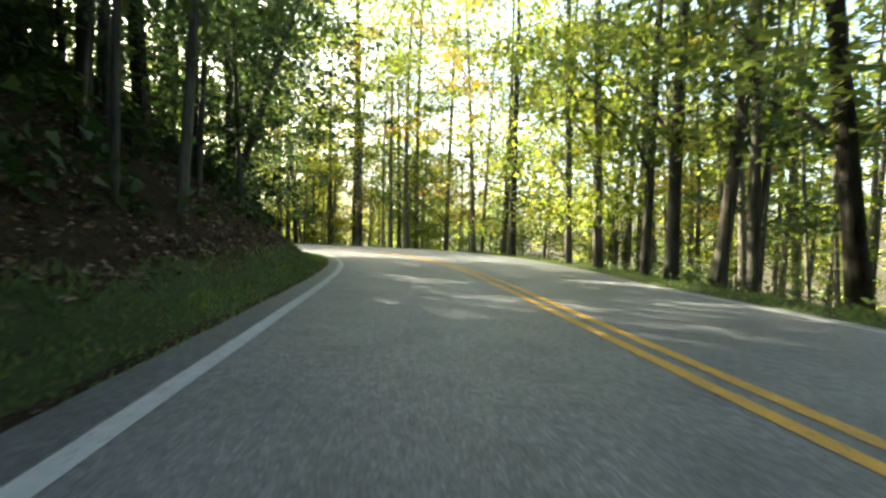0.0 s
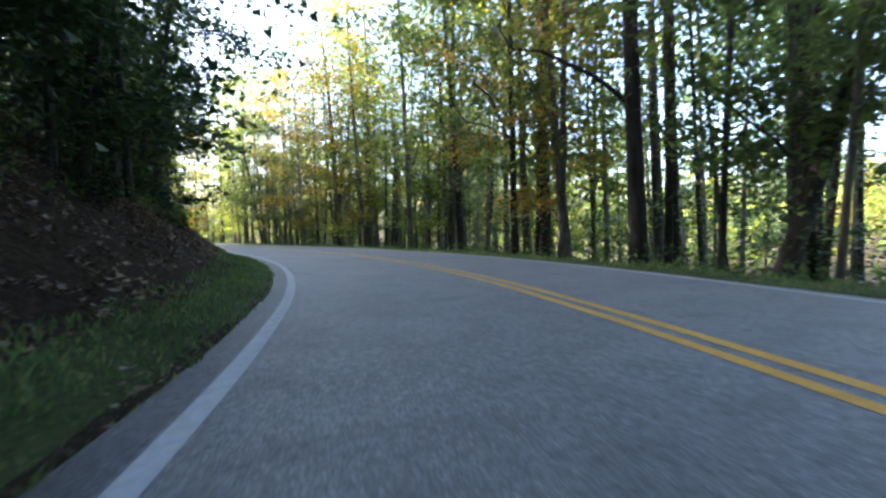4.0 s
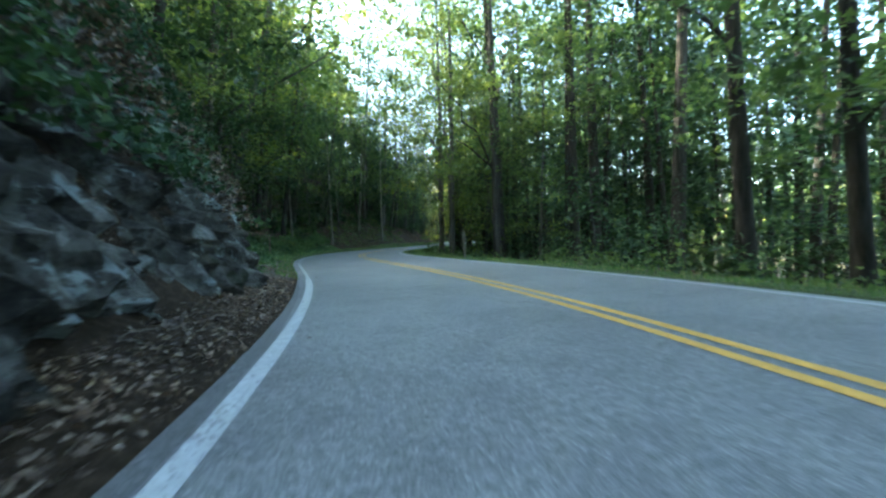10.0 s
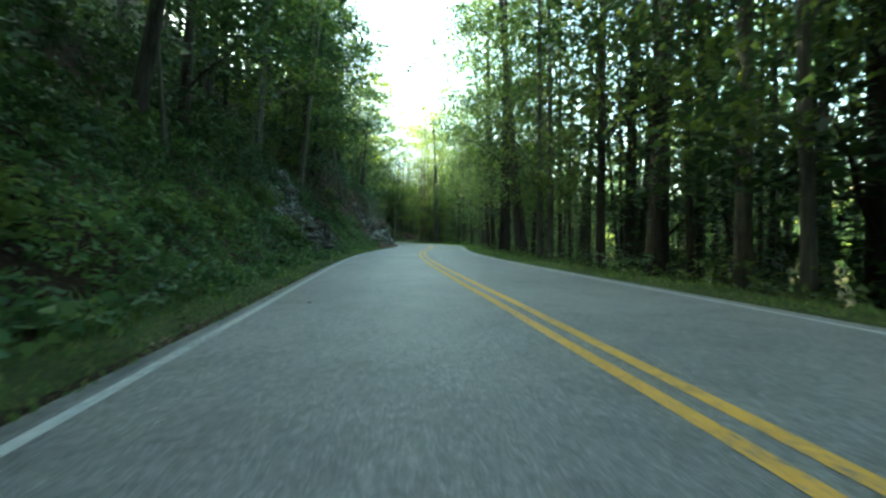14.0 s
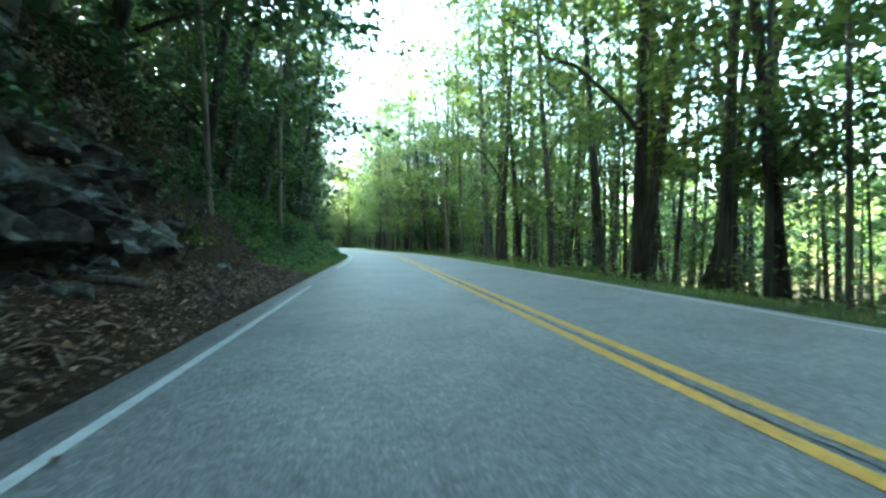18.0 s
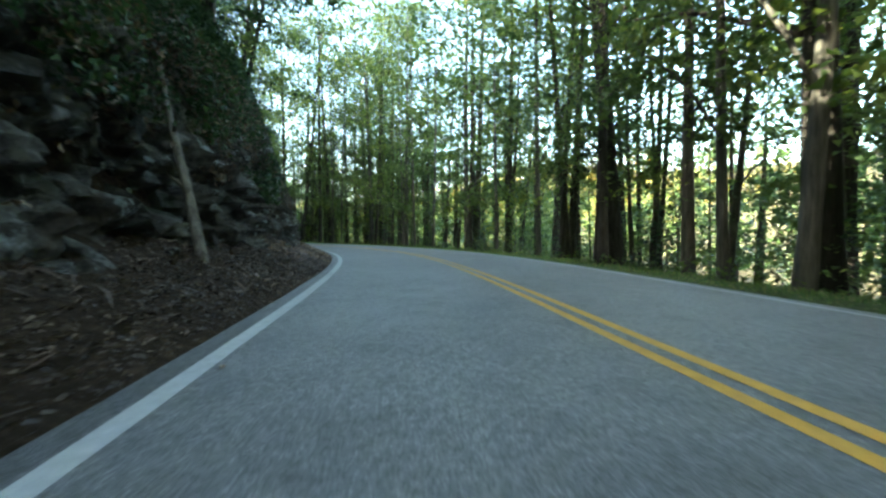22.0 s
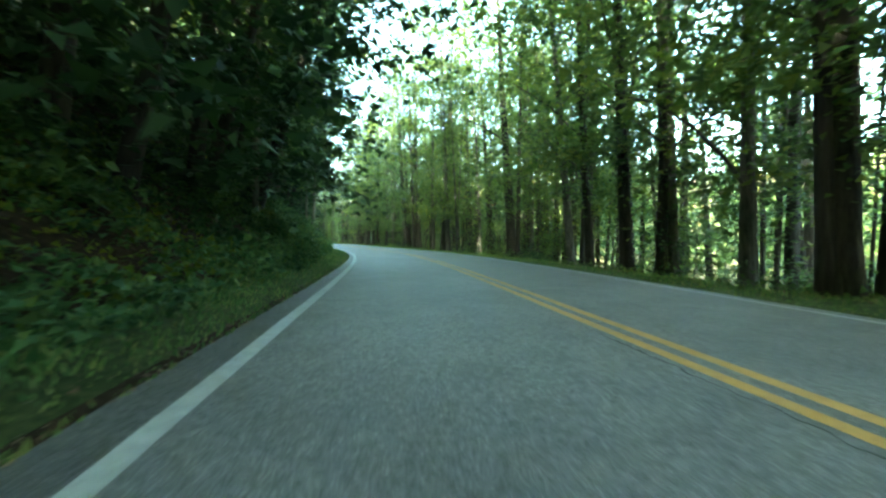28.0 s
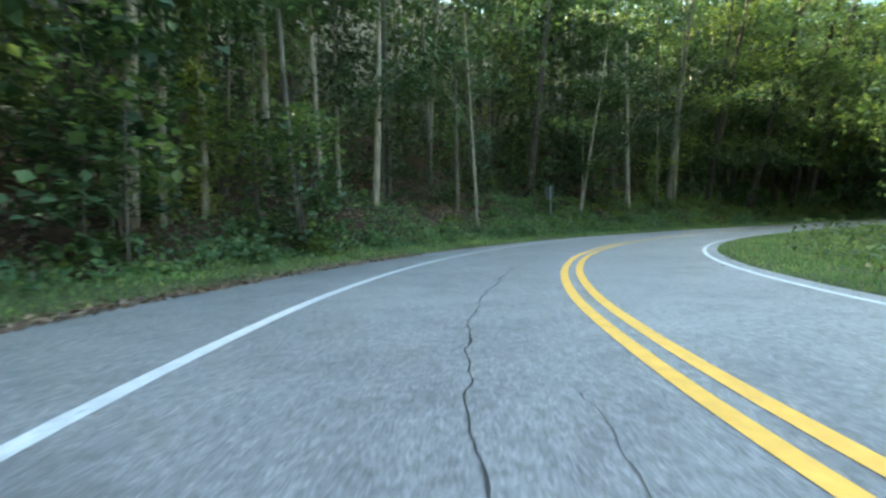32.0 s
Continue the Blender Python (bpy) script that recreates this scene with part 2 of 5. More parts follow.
def make_rock():
    """Grey schist: dark blotches, tone by block, pale lichen blotches, moss and rust streaks."""
    m, n, l, b = mat("rock", 0.85, 0.3)
    co = coords(n)
    c = ramp(n, l, noise_of(n, l, co, 2.6, 10, 0.78), [(0.36, (0.035, 0.032, 0.028)), (0.45, (0.1, 0.095, 0.088)), (0.54, (0.22, 0.216, 0.2)), (0.66, (0.42, 0.42, 0.4))])
    streak = ramp(n, l, noise_of(n, l, co, 1.6, 5, 0.6, (1, 1, 0.25)), [(0.35, (0.55, 0.5, 0.44)), (0.6, (1, 1, 1))])
    c = mix(n, l, 1.0, c, streak, "MULTIPLY")
    warp = n.new("ShaderNodeTexNoise")
    warp.inputs["Scale"].default_value, warp.inputs["Detail"].default_value = 3.0, 5.0
    l.new(co, warp.inputs["Vector"])
    bend = n.new("ShaderNodeVectorMath")
    bend.operation = "MULTIPLY_ADD"
    bend.inputs[1].default_value = (0.5, 0.5, 0.5)
    l.new(warp.outputs[1], bend.inputs[0])
    l.new(co, bend.inputs[2])
    cell = n.new("ShaderNodeTexVoronoi")
    cell.inputs["Scale"].default_value = 2.1
    l.new(bend.outputs[0], cell.inputs["Vector"])
    sep = n.new("ShaderNodeSeparateColor")
    l.new(cell.outputs["Color"], sep.inputs[0])
    c = mix(n, l, 1.0, c, ramp(n, l, sep.outputs[0], [(0.0, (0.44, 0.42, 0.38)), (0.45, (0.66, 0.63, 0.57)), (0.7, (0.95, 0.94, 0.9)), (0.9, (1.35, 1.35, 1.3))]), "MULTIPLY")
    lichen = ramp(n, l, noise_of(n, l, co, 1.9, 9, 0.72), [(0.56, (0, 0, 0)), (0.6, (0.8, 0.8, 0.8))])
    c = mix(n, l, lichen, c, (0.45, 0.49, 0.47))
    rust = ramp(n, l, noise_of(n, l, co, 0.8, 6, 0.65, (1, 1, 0.5)), [(0.55, (0, 0, 0)), (0.7, (0.6, 0.6, 0.6))])
    c = mix(n, l, rust, c, (0.1, 0.066, 0.04))
    moss = ramp(n, l, noise_of(n, l, co, 1.3, 7, 0.72), [(0.55, (0, 0, 0)), (0.65, (1, 1, 1))])
    l.new(mix(n, l, moss, c, (0.038, 0.043, 0.022)), b.inputs["Base Color"])
    bump(n, l, b, noise_of(n, l, co, 7, 10, 0.8), 1.0, 0.2)
    return m


def make_bark(name, dark, light, moss=0.0):
    m, n, l, b = mat(name, 0.92, 0.2)
    co = coords(n)
    v = noise_of(n, l, co, 3.5, 7, 0.7, (3.2, 3.2, 0.55))
    c = ramp(n, l, v, [(0.32, dark), (0.62, light)])
    patch = ramp(n, l, noise_of(n, l, co, 0.9, 4, 0.6), [(0.35, (0.65, 0.65, 0.63)), (0.65, (1.15, 1.15, 1.1))])
    c = mix(n, l, 1.0, c, patch, "MULTIPLY")
    oi = n.new("ShaderNodeObjectInfo")
    tone = ramp(n, l, oi.outputs["Random"], [(0, (0.7, 0.7, 0.7)), (1, (1.25, 1.2, 1.15))])
    l.new(mix(n, l, 1.0, c, tone, "MULTIPLY"), b.inputs["Base Color"])
    bump(n, l, b, v, 0.9, 0.05)
    return m


def make_leaf(name, cols, through=0.42, glow=2.0):
    """Leaves: each one its own tone, each plant a little apart, with light passing through."""
    m, n, l, b = mat(name, 0.55, 0.35)
    g = n.new("ShaderNodeNewGeometry")
    c = ramp(n, l, g.outputs["Random Per Island"], [(i / (len(cols) - 1), k) for i, k in enumerate(cols)])
    oi = n.new("ShaderNodeObjectInfo")
    tone = ramp(n, l, oi.outputs["Random"], [(0, (0.75, 0.8, 0.8)), (0.6, (1.0, 1.0, 1.0)), (1, (1.3, 1.15, 0.85))])
    c = mix(n, l, 1.0, c, tone, "MULTIPLY")
    spray = ramp(n, l, noise_of(n, l, g.outputs["Position"], 0.7, 3, 0.6), [(0.34, (0.62, 0.68, 0.72)), (0.5, (1.0, 1.0, 1.0)), (0.66, (1.38, 1.32, 1.12))])
    c = mix(n, l, 1.0, c, spray, "MULTIPLY")
    l.new(c, b.inputs["Base Color"])
    t = n.new("ShaderNodeBsdfTranslucent")
    warm = mix(n, l, 1.0, c, (glow, 0.92 * glow, 0.58 * glow), "MULTIPLY")
    l.new(warm, t.inputs[0])
    x = n.new("ShaderNodeMixShader")
    x.inputs[0].default_value = through
    l.new(b.outputs[0], x.inputs[1])
    l.new(t.outputs[0], x.inputs[2])
    l.new(x.outputs[0], n["Material Output"].inputs[0])
    return m


def make_plain(name, col, rough=0.6, metal=0.0, var=0.2, grain=12.0):
    m, n, l, b = mat(name, rough, 0.4)
    b.inputs["Metallic"].default_value = metal
    co = coords(n)
    c = ramp(n, l, noise_of(n, l, co, grain, 6, 0.7), [(0.3, tuple(k * (1 - var) for k in col)), (0.7, tuple(k * (1 + var) for k in col))])
    l.new(c, b.inputs["Base Color"])
    bump(n, l, b, noise_of(n, l, co, grain * 4, 4, 0.7), 0.25, 0.01)
    return m


def make_scuff():
    """Thin pale dust: the asphalt shows through between its specks."""
    m, n, l, b = mat("pale_scuff", 0.8, 0.3)
    b.inputs["Base Color"].default_value = (0.5, 0.53, 0.55, 1)
    co = coords(n)
    fine = noise_of(n, l, co, 16, 5, 0.75)
    l.new(ramp(n, l, fine, [(0.4, (0, 0, 0)), (0.6, (0.85, 0.85, 0.85))]), b.inputs["Alpha"])
    return m


ASPHALT = make_asphalt()
OLD_ASPHALT = make_asphalt("old_asphalt", 0.66)
SCUFF = make_scuff()
SEAM = make_plain("crack_filler", (0.02, 0.02, 0.02), 0.8)
WHITE = make_paint("white_paint", (0.45, 0.46, 0.46), 0.73)
RAGGED = make_paint("ragged_white_paint", (0.43, 0.44, 0.44), 0.72)
FADED = make_paint("faded_white_paint", (0.3, 0.31, 0.31), 0.86)
YELLOW = make_paint("yellow_paint", (0.6, 0.34, 0.06), 0.74)
PALE_YELLOW = make_paint("worn_yellow_paint", (0.56, 0.33, 0.1), 0.83)
SOIL = make_ground("bank_soil", (0.016, 0.011, 0.007), (0.05, 0.034, 0.022), (0.125, 0.086, 0.056), 11.0)
FLOOR = make_ground("forest_floor", (0.02, 0.018, 0.011), (0.05, 0.045, 0.025), (0.1, 0.08, 0.045), 3.0)
TURF = make_ground("verge_turf", (0.035, 0.056, 0.021), (0.085, 0.12, 0.047), (0.16, 0.175, 0.075), 14.0)
GRAVEL = make_ground("gravel", (0.05, 0.043, 0.034), (0.125, 0.108, 0.088), (0.27, 0.24, 0.2), 20.0)
ROCK = make_rock()
BARK_DARK = make_bark("dark_bark", (0.018, 0.015, 0.012), (0.075, 0.066, 0.055))
BARK_GREY = make_bark("grey_bark", (0.035, 0.032, 0.028), (0.15, 0.14, 0.122))
BARK_PALE = make_bark("pale_bark", (0.085, 0.076, 0.06), (0.29, 0.265, 0.215))
# deep green, darkened further: canopy shade is put into this leaf colour
LEAF_DEEP_SHADE = make_leaf("deep_green_shade_leaf", [(0.018, 0.04, 0.018), (0.032, 0.066, 0.027), (0.058, 0.098, 0.038)], 0.32, 1.5)
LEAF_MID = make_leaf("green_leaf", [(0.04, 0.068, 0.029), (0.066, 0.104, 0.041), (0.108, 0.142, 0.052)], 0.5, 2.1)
LEAF_FRESH = make_leaf("light_green_leaf", [(0.05, 0.085, 0.026), (0.085, 0.12, 0.035), (0.13, 0.155, 0.045)], 0.5, 2.0)
# yellow-green, brightened: in the woods its colour also carries sunlight
LEAF_LIME = make_leaf("yellow_green_sun_leaf", [(0.08, 0.13, 0.025), (0.14, 0.18, 0.035), (0.21, 0.21, 0.04)], 0.55, 1.9)
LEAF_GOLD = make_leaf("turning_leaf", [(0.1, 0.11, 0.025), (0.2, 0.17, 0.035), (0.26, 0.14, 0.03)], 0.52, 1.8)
LEAF_WEED = make_leaf("weed_leaf", [(0.048, 0.1, 0.044), (0.085, 0.155, 0.066), (0.145, 0.2, 0.075)], 0.4, 1.6)
GRASS = make_leaf("grass_blade", [(0.062, 0.128, 0.05), (0.1, 0.185, 0.075), (0.14, 0.22, 0.088), (0.22, 0.235, 0.115)], 0.38, 1.5)
DRY = make_leaf("dry_leaf", [(0.06, 0.036, 0.023), (0.12, 0.073, 0.046), (0.19, 0.12, 0.077), (0.32, 0.235, 0.17)], 0.1, 1.2)
# darker copy of the dry leaf, for litter around the rock
DRY_DARK = make_leaf("dark_dead_leaf", [(0.03, 0.018, 0.012), (0.058, 0.036, 0.024), (0.1, 0.064, 0.043), (0.22, 0.155, 0.11)], 0.1, 1.2)
WOOD = make_bark("dead_wood", (0.045, 0.04, 0.034), (0.19, 0.172, 0.148))
STEEL = make_plain("galvanised_steel", (0.17, 0.19, 0.19), 0.5, 0.5)
POSTWOOD = make_bark("weathered_post", (0.12, 0.1, 0.075), (0.34, 0.3, 0.23))
POSTSTEEL = make_plain("worn_steel", (0.24, 0.25, 0.24), 0.55, 0.4)
DARKPLATE = make_plain("dark_plate", (0.05, 0.06, 0.055), 0.5, 0.2)

# ---- building tools ----


def mesh(name, verts, faces, material, smooth=False):
    """A mesh from arrays: verts (n, 3), faces (m, 3) or (m, 4)."""
    me = bpy.data.meshes.new(name)
    verts, faces = np.asarray(verts, np.float32), np.asarray(faces, np.int32)
    k = faces.shape[1]
    me.vertices.add(len(verts))
    me.vertices.foreach_set("co", verts.ravel())
    me.loops.add(faces.size)
    me.loops.foreach_set("vertex_index", faces.ravel())
    me.polygons.add(len(faces))
    me.polygons.foreach_set("loop_start", np.arange(len(faces), dtype=np.int32) * k)
    me.polygons.foreach_set("use_smooth", np.full(len(faces), smooth))
    me.update(calc_edges=True)
    me.materials.append(material)
    return me


def part(name, me, parent, label="", at_=None):
    ob = new(name, me)
    ob.parent = parent
    if at_ is not None:
        ob.matrix_basis = at_
    return tagged(ob, label)


def tube(points, radii, sides=8, cap=True):
    """A tapered tube along points."""
    p = np.asarray(points, float)
    n = len(p)
    t = np.gradient(p, axis=0)
    t /= np.linalg.norm(t, axis=1)[:, None] + 1e-9
    ref = np.where(np.abs(t[:, 2:3]) < 0.85, np.array([[0, 0, 1.0]]), np.array([[1.0, 0, 0]]))
    ref = np.repeat(ref[:1], n, 0)
    a = np.cross(t, ref)
    a /= np.linalg.norm(a, axis=1)[:, None] + 1e-9
    b = np.cross(t, a)
    ang = np.arange(sides) * 2 * np.pi / sides
    r = np.asarray(radii, float)[:, None, None]
    v = p[:, None] + r * (np.cos(ang)[None, :, None] * a[:, None] + np.sin(ang)[None, :, None] * b[:, None])
    f = [(i * sides + j, i * sides + (j + 1) % sides, (i + 1) * sides + (j + 1) % sides, (i + 1) * sides + j) for i in range(n - 1) for j in range(sides)]
    v = v.reshape(-1, 3)
    if cap:
        m = len(v)
        v = np.concatenate([v, p[:1], p[-1:]])
        f += [(m, (j + 1) % sides, j, j) for j in range(0)]
        for e, base in ((m, 0), (m + 1, (n - 1) * sides)):
            for j in range(0, sides, 2):
                q = (base + j, base + (j + 1) % sides, base + (j + 2) % sides, e)
                f.append(q if e > m else q[::-1])
    return v, np.array(f)


def leaves(centres, size, rng, flat=0.5, slim=0.78):
    """One folded rhombus per centre; flat: how far they lie level."""
    n = len(centres)
    d = rng.normal(size=(n, 3))
    d[:, 2] *= 1 - flat
    d /= np.linalg.norm(d, axis=1)[:, None]
    up = rng.normal(size=(n, 3)) * (1 - flat)
    up[:, 2] += 1.0
    w = np.cross(d, up)
    w /= np.linalg.norm(w, axis=1)[:, None] + 1e-9
    h = np.cross(w, d)
    L = (size * rng.uniform(0.6, 1.4, n))[:, None] if np.isscalar(size) else size[:, None]
    c = np.asarray(centres)
    v = np.stack([c - d * L * 0.5, c + w * L * slim * 0.5 + h * L * 0.12, c + d * L * 0.5, c - w * L * slim * 0.5 + h * L * 0.12], 1)
    return v.reshape(-1, 3), np.arange(4 * n).reshape(n, 4)


def chips(centres, size, rng, flat=0.5, slim=0.8):
    """One small three-cornered leaf per centre, for foliage by the ten thousand."""
    v, _ = leaves(centres, size, rng, flat, slim)
    v = v.reshape(-1, 4, 3)
    v[:, 0] -= (v[:, 2] - v[:, 0]) * 0.1
    v = np.stack([v[:, 0], v[:, 1], v[:, 2] * 0.5 + v[:, 3] * 0.5 + (v[:, 3] - v[:, 1]) * 0.2], 1)
    return v.reshape(-1, 3), np.arange(len(v) * 3).reshape(-1, 3)


def joined(pieces):
    v, f, k = [], [], 0
    for a, b in pieces:
        v.append(a)
        f.append(np.asarray(b) + k)
        k += len(a)
    return np.concatenate(v), np.concatenate(f)


def grid_faces(nu, nv):
    i = np.arange(nu - 1)[:, None] * nv + np.arange(nv - 1)[None]
    return np.stack([i, i + 1, i + nv + 1, i + nv], -1).reshape(-1, 4)


def ruffle(x, y, z, scale, seed=0.0):
    """Smooth noise for arrays of places."""
    return np.array([noise.noise((a * scale + seed, b * scale - seed, c * scale)) for a, b, c in zip(x.ravel(), y.ravel(), z.ravel())]).reshape(x.shape)


def strip(name, s, va, vb, z, material, label):
    """A flat band on the road between two sideways places."""
    n = len(s)
    xa, ya = at(s, va)
    xb, yb = at(s, vb)
    v = np.concatenate([np.stack([xa, ya, np.full(n, z)], 1), np.stack([xb, yb, np.full(n, z)], 1)])
    i = np.arange(n - 1)
    ob = new(name, mesh(name, v, np.stack([i, i + n, i + n + 1, i + 1], 1), material))
    return tagged(ob, label, kind="structure")


def relief(x, y, z, o, up):
    """Bumps of the land, o metres beyond the asphalt."""
    rough, seed = (0.3, 3.0) if up else (0.14, 21.0)
    amp = np.clip((o - 0.3) / 3, 0.03, 1) * rough
    return amp * (ruffle(x, y, z, 0.55, seed) + 0.5 * ruffle(x, y, z, 1.7, seed + 9))


def surface(s, v):
    """Places on the land with its bumps."""
    s, v = np.atleast_1d(s).astype(float), np.atleast_1d(v).astype(float)
    x, y = at(s, v)
    z = height(s, v)
    up = v > 0
    o = np.where(up, v - edge_l(s), -v - edge_r(s))
    out = z.copy()
    for side in (True, False):
        k = (up == side) & (o > 0) & (o < 13)
        if k.any():
            out[k] += relief(x[k], y[k], z[k], o[k], side)
    return x, y, out


# ---- road ----
S = np.arange(2, 538.1, 0.5)
nv = 9
el = edge_l(S) + 0.06 * np.array([noise.noise((k * 0.8, 1.5, 0)) for k in S]) + 0.03 * np.array([noise.noise((k * 3.1, 7.5, 0)) for k in S])
er = edge_r(S) + 0.05 * np.array([noise.noise((k * 0.9, 4.5, 0)) for k in S]) + 0.03 * np.array([noise.noise((k * 3.3, 9.5, 0)) for k in S])
vv = el[:, None] + (-er - el)[:, None] * np.linspace(0, 1, nv)[None]
rx, ry = at(np.repeat(S[:, None], nv, 1), vv)
rz = np.zeros_like(rx)
top = np.stack([rx, ry, rz], -1).reshape(-1, 3)
side = np.concatenate([np.stack([rx[:, 0], ry[:, 0], rz[:, 0] - 0.12], -1), np.stack([rx[:, -1], ry[:, -1], rz[:, -1] - 0.12], -1)])
nS = len(S)
i = np.arange(nS - 1)
fs = [grid_faces(nS, nv), np.stack([i * nv, (i + 1) * nv, nS * nv + i + 1, nS * nv + i], 1), np.stack([(i + 1) * nv + nv - 1, i * nv + nv - 1, nS * nv + nS + i, nS * nv + nS + i + 1], 1)]
road = tagged(new("road", mesh("road", np.concatenate([top, side]), np.concatenate(fs), ASPHALT)), "worn grey asphalt mountain road with two lanes", kind="structure")
M = np.arange(3, 537, 0.5)
wob = 0.012 * np.array([noise.noise((k * 0.5, 3.1, 0)) for k in M])
for s0, s1, half, paint, text in ((3, 206, 0.065, WHITE, "worn white edge line beside the cut bank"), (206, 228, 0.042, RAGGED, "ragged white edge line beside the gravel"), (228, 258, 0.065, WHITE, "white edge line below the rock"), (258, 297, 0.042, RAGGED, "ragged thin white edge line beside the weeds"), (297, 315, 0.04, RAGGED, "flaking white edge line, nearly gone"), (318.0, 318.5, 0.014, WHITE, "last thin dash of a worn edge line"), (321, 333, 0.035, WHITE, "thin white edge line beside the rocks"),
                                 (333, 374, 0.065, WHITE, "white edge line beside the cliff"), (374, 410, 0.06, FADED, "faded grey edge line beside the litter"), (410, 537, 0.065, WHITE, "white edge line beside the green bank")):
    k = (M >= s0) & (M <= s1)
    strip("edge_line", M[k], lane_l(M[k]) + half + wob[k], lane_l(M[k]) - half + wob[k], 0.004, paint, text)
for s0, s1 in ((96, 216), (228, 300), (318, 470)):
    k = (M >= s0) & (M <= s1)
    rim = 0.03 * np.array([noise.noise((q * 1.3, 8.1, 0)) for q in M[k]])
    strip("asphalt_rim", M[k], edge_l(M[k]) - 0.02 + rim, edge_l(M[k]) - 0.03 - (edge_l(M[k]) - 0.115 - lane_l(M[k]) - wob[k] - 0.4 * rim) * np.clip(np.minimum(M[k] - s0, s1 - M[k]) / 7, 0, 1), 0.003, OLD_ASPHALT, "darker grimy asphalt outside the edge line")
strip("edge_line", M, -lane_r(M) + 0.042 + wob, -lane_r(M) - 0.042 + wob, 0.004, WHITE, "worn white edge line on the valley side")
for s0, s1, paint, text in ((3, 402, YELLOW, "yellow centre line, one of a solid pair"), (402, 483, PALE_YELLOW, "worn pale yellow centre line, one of a pair"), (483, 537, YELLOW, "yellow centre line, one of a solid pair")):
    k = (M >= s0) & (M <= s1)
    for v0 in (0.17, -0.06):
        mid = np.interp(M[k], [196, 284, 390, 408, 422, 462, 500], [-0.03, 0, -0.02, -0.07, -0.06, -0.03, 0]) + wob[k]
        strip("centre_line", M[k], v0 + mid, v0 - 0.11 + mid, 0.004, paint, text)


def crack(pts, width, label):
    """A tar-dark crack that wanders over the asphalt through (s, v) places."""
    p = np.array(pts, float)
    d = np.concatenate([[0], np.cumsum(np.hypot(*np.diff(p, axis=0).T))])
    q = np.arange(0, d[-1], 0.07)
    s_, v_ = np.interp(q, d, p[:, 0]), np.interp(q, d, p[:, 1])
    wig = np.array([0.05 * noise.noise((k * 2.1, p[0, 0], 0)) + 0.03 * noise.noise((k * 7.0, p[0, 0], 3)) for k in q])
    w = width * np.array([0.25 + 0.9 * abs(noise.noise((k * 3.7, 5, p[0, 0]))) for k in q])
    along_s = abs(p[-1, 0] - p[0, 0]) > abs(p[-1, 1] - p[0, 1])
    if along_s:
        a, b = at(s_, v_ + wig + w), at(s_, v_ + wig - w)
    else:
        a, b = at(s_ + wig + w, v_), at(s_ + wig - w, v_)
    n = len(q)
    v3 = np.concatenate([np.stack([*a, np.full(n, 0.0045)], 1), np.stack([*b, np.full(n, 0.0045)], 1)])
    k = np.arange(n - 1)
    tagged(new("road_crack", mesh("road_crack", v3, np.stack([k, k + n, k + n + 1, k + 1], 1), SEAM)), label, kind="structure")


# ---- land ----
def land_strip(name, s, offs, edge, sign, material, label):
    n, m = len(s), len(offs)
    v = sign * (edge(s)[:, None] + np.asarray(offs)[None])
    ss = np.repeat(s[:, None], m, 1)
    x, y = at(ss, v)
    z = height(ss, v)
    o = np.asarray(offs)[None] * np.ones((n, 1))
    z = z + relief(x, y, z, o, sign > 0)
    z[:, 0] -= 0.05
    z[:, 1] += 0.015
    z[:, -1] -= 0.8
    f = grid_faces(n, m)
    ob = new(name, mesh(name, np.stack([x, y, z], -1).reshape(-1, 3), f if sign > 0 else f[:, ::-1], material, True))
    return tagged(ob, label, kind="structure")


LS = np.arange(4, 536, 0.6)
land_strip("bank_ground", LS, [-0.12, 0.02, 0.3, 0.7, 1.1, 1.5, 1.9, 2.3, 2.7, 3.1, 3.5, 3.9, 4.4, 4.9, 5.5, 6.2, 7, 8, 9.2, 10.6, 12.2, 14], edge_l, 1, SOIL,
           "steep dark soil bank with roots and fallen leaves above the road")
land_strip("valley_ground", LS, [-0.12, 0.02, 0.3, 0.7, 1.1, 1.5, 2.0, 2.6, 3.4, 4.4, 5.6, 7, 8.6, 10.4, 12.4], edge_r, -1, TURF,
           "grassy shoulder falling to the wooded valley")
_in = lambda a, b, st: np.arange(a, b + 0.1, st)
gx = np.concatenate([[-2600, -1700, -1100, -750, -550, -430], _in(-350, 190, 3.5), [230, 300, 420, 600, 900, 1500, 2600]])
gy = np.concatenate([[-2600, -1700, -1100, -750, -560, -470], _in(-420, 250, 3.5), [290, 360, 480, 700, 1100, 1700, 2600]])
GX, GY = np.meshgrid(gx, gy, indexing="ij")
gs, gv = along(GX.ravel(), GY.ravel())
gz = height(gs, gv)
close = np.where(gv > 0, gv - edge_l(gs) < 12.5, -gv - edge_r(gs) < 11)
gz = gz + np.where(close, -1.6 - 0.4 * np.clip(gv, 0, 6), 0.7 * ruffle(GX.ravel(), GY.ravel(), gz, 0.09, 5.0))
ground = tagged(new("ground", mesh("ground", np.stack([GX.ravel(), GY.ravel(), gz], 1), grid_faces(len(gx), len(gy)), FLOOR, True)),
                "wooded hillside and valley floor covered in leaf litter", kind="structure")


def floor_z(s, v):
    return float(surface(s, v)[2][0])


def spot(s, v, dz=0.0, turn=0.0, size=1.0, lean=(0.0, 0.0), stretch=1.0):
    """A pose on the land."""
    x, y = at(s, v)
    return Matrix.Translation((float(x), float(y), floor_z(s, v) + dz)) @ Euler((lean[0], lean[1], turn)).to_matrix().to_4x4() @ Matrix.Diagonal((size, size, size * stretch, 1))


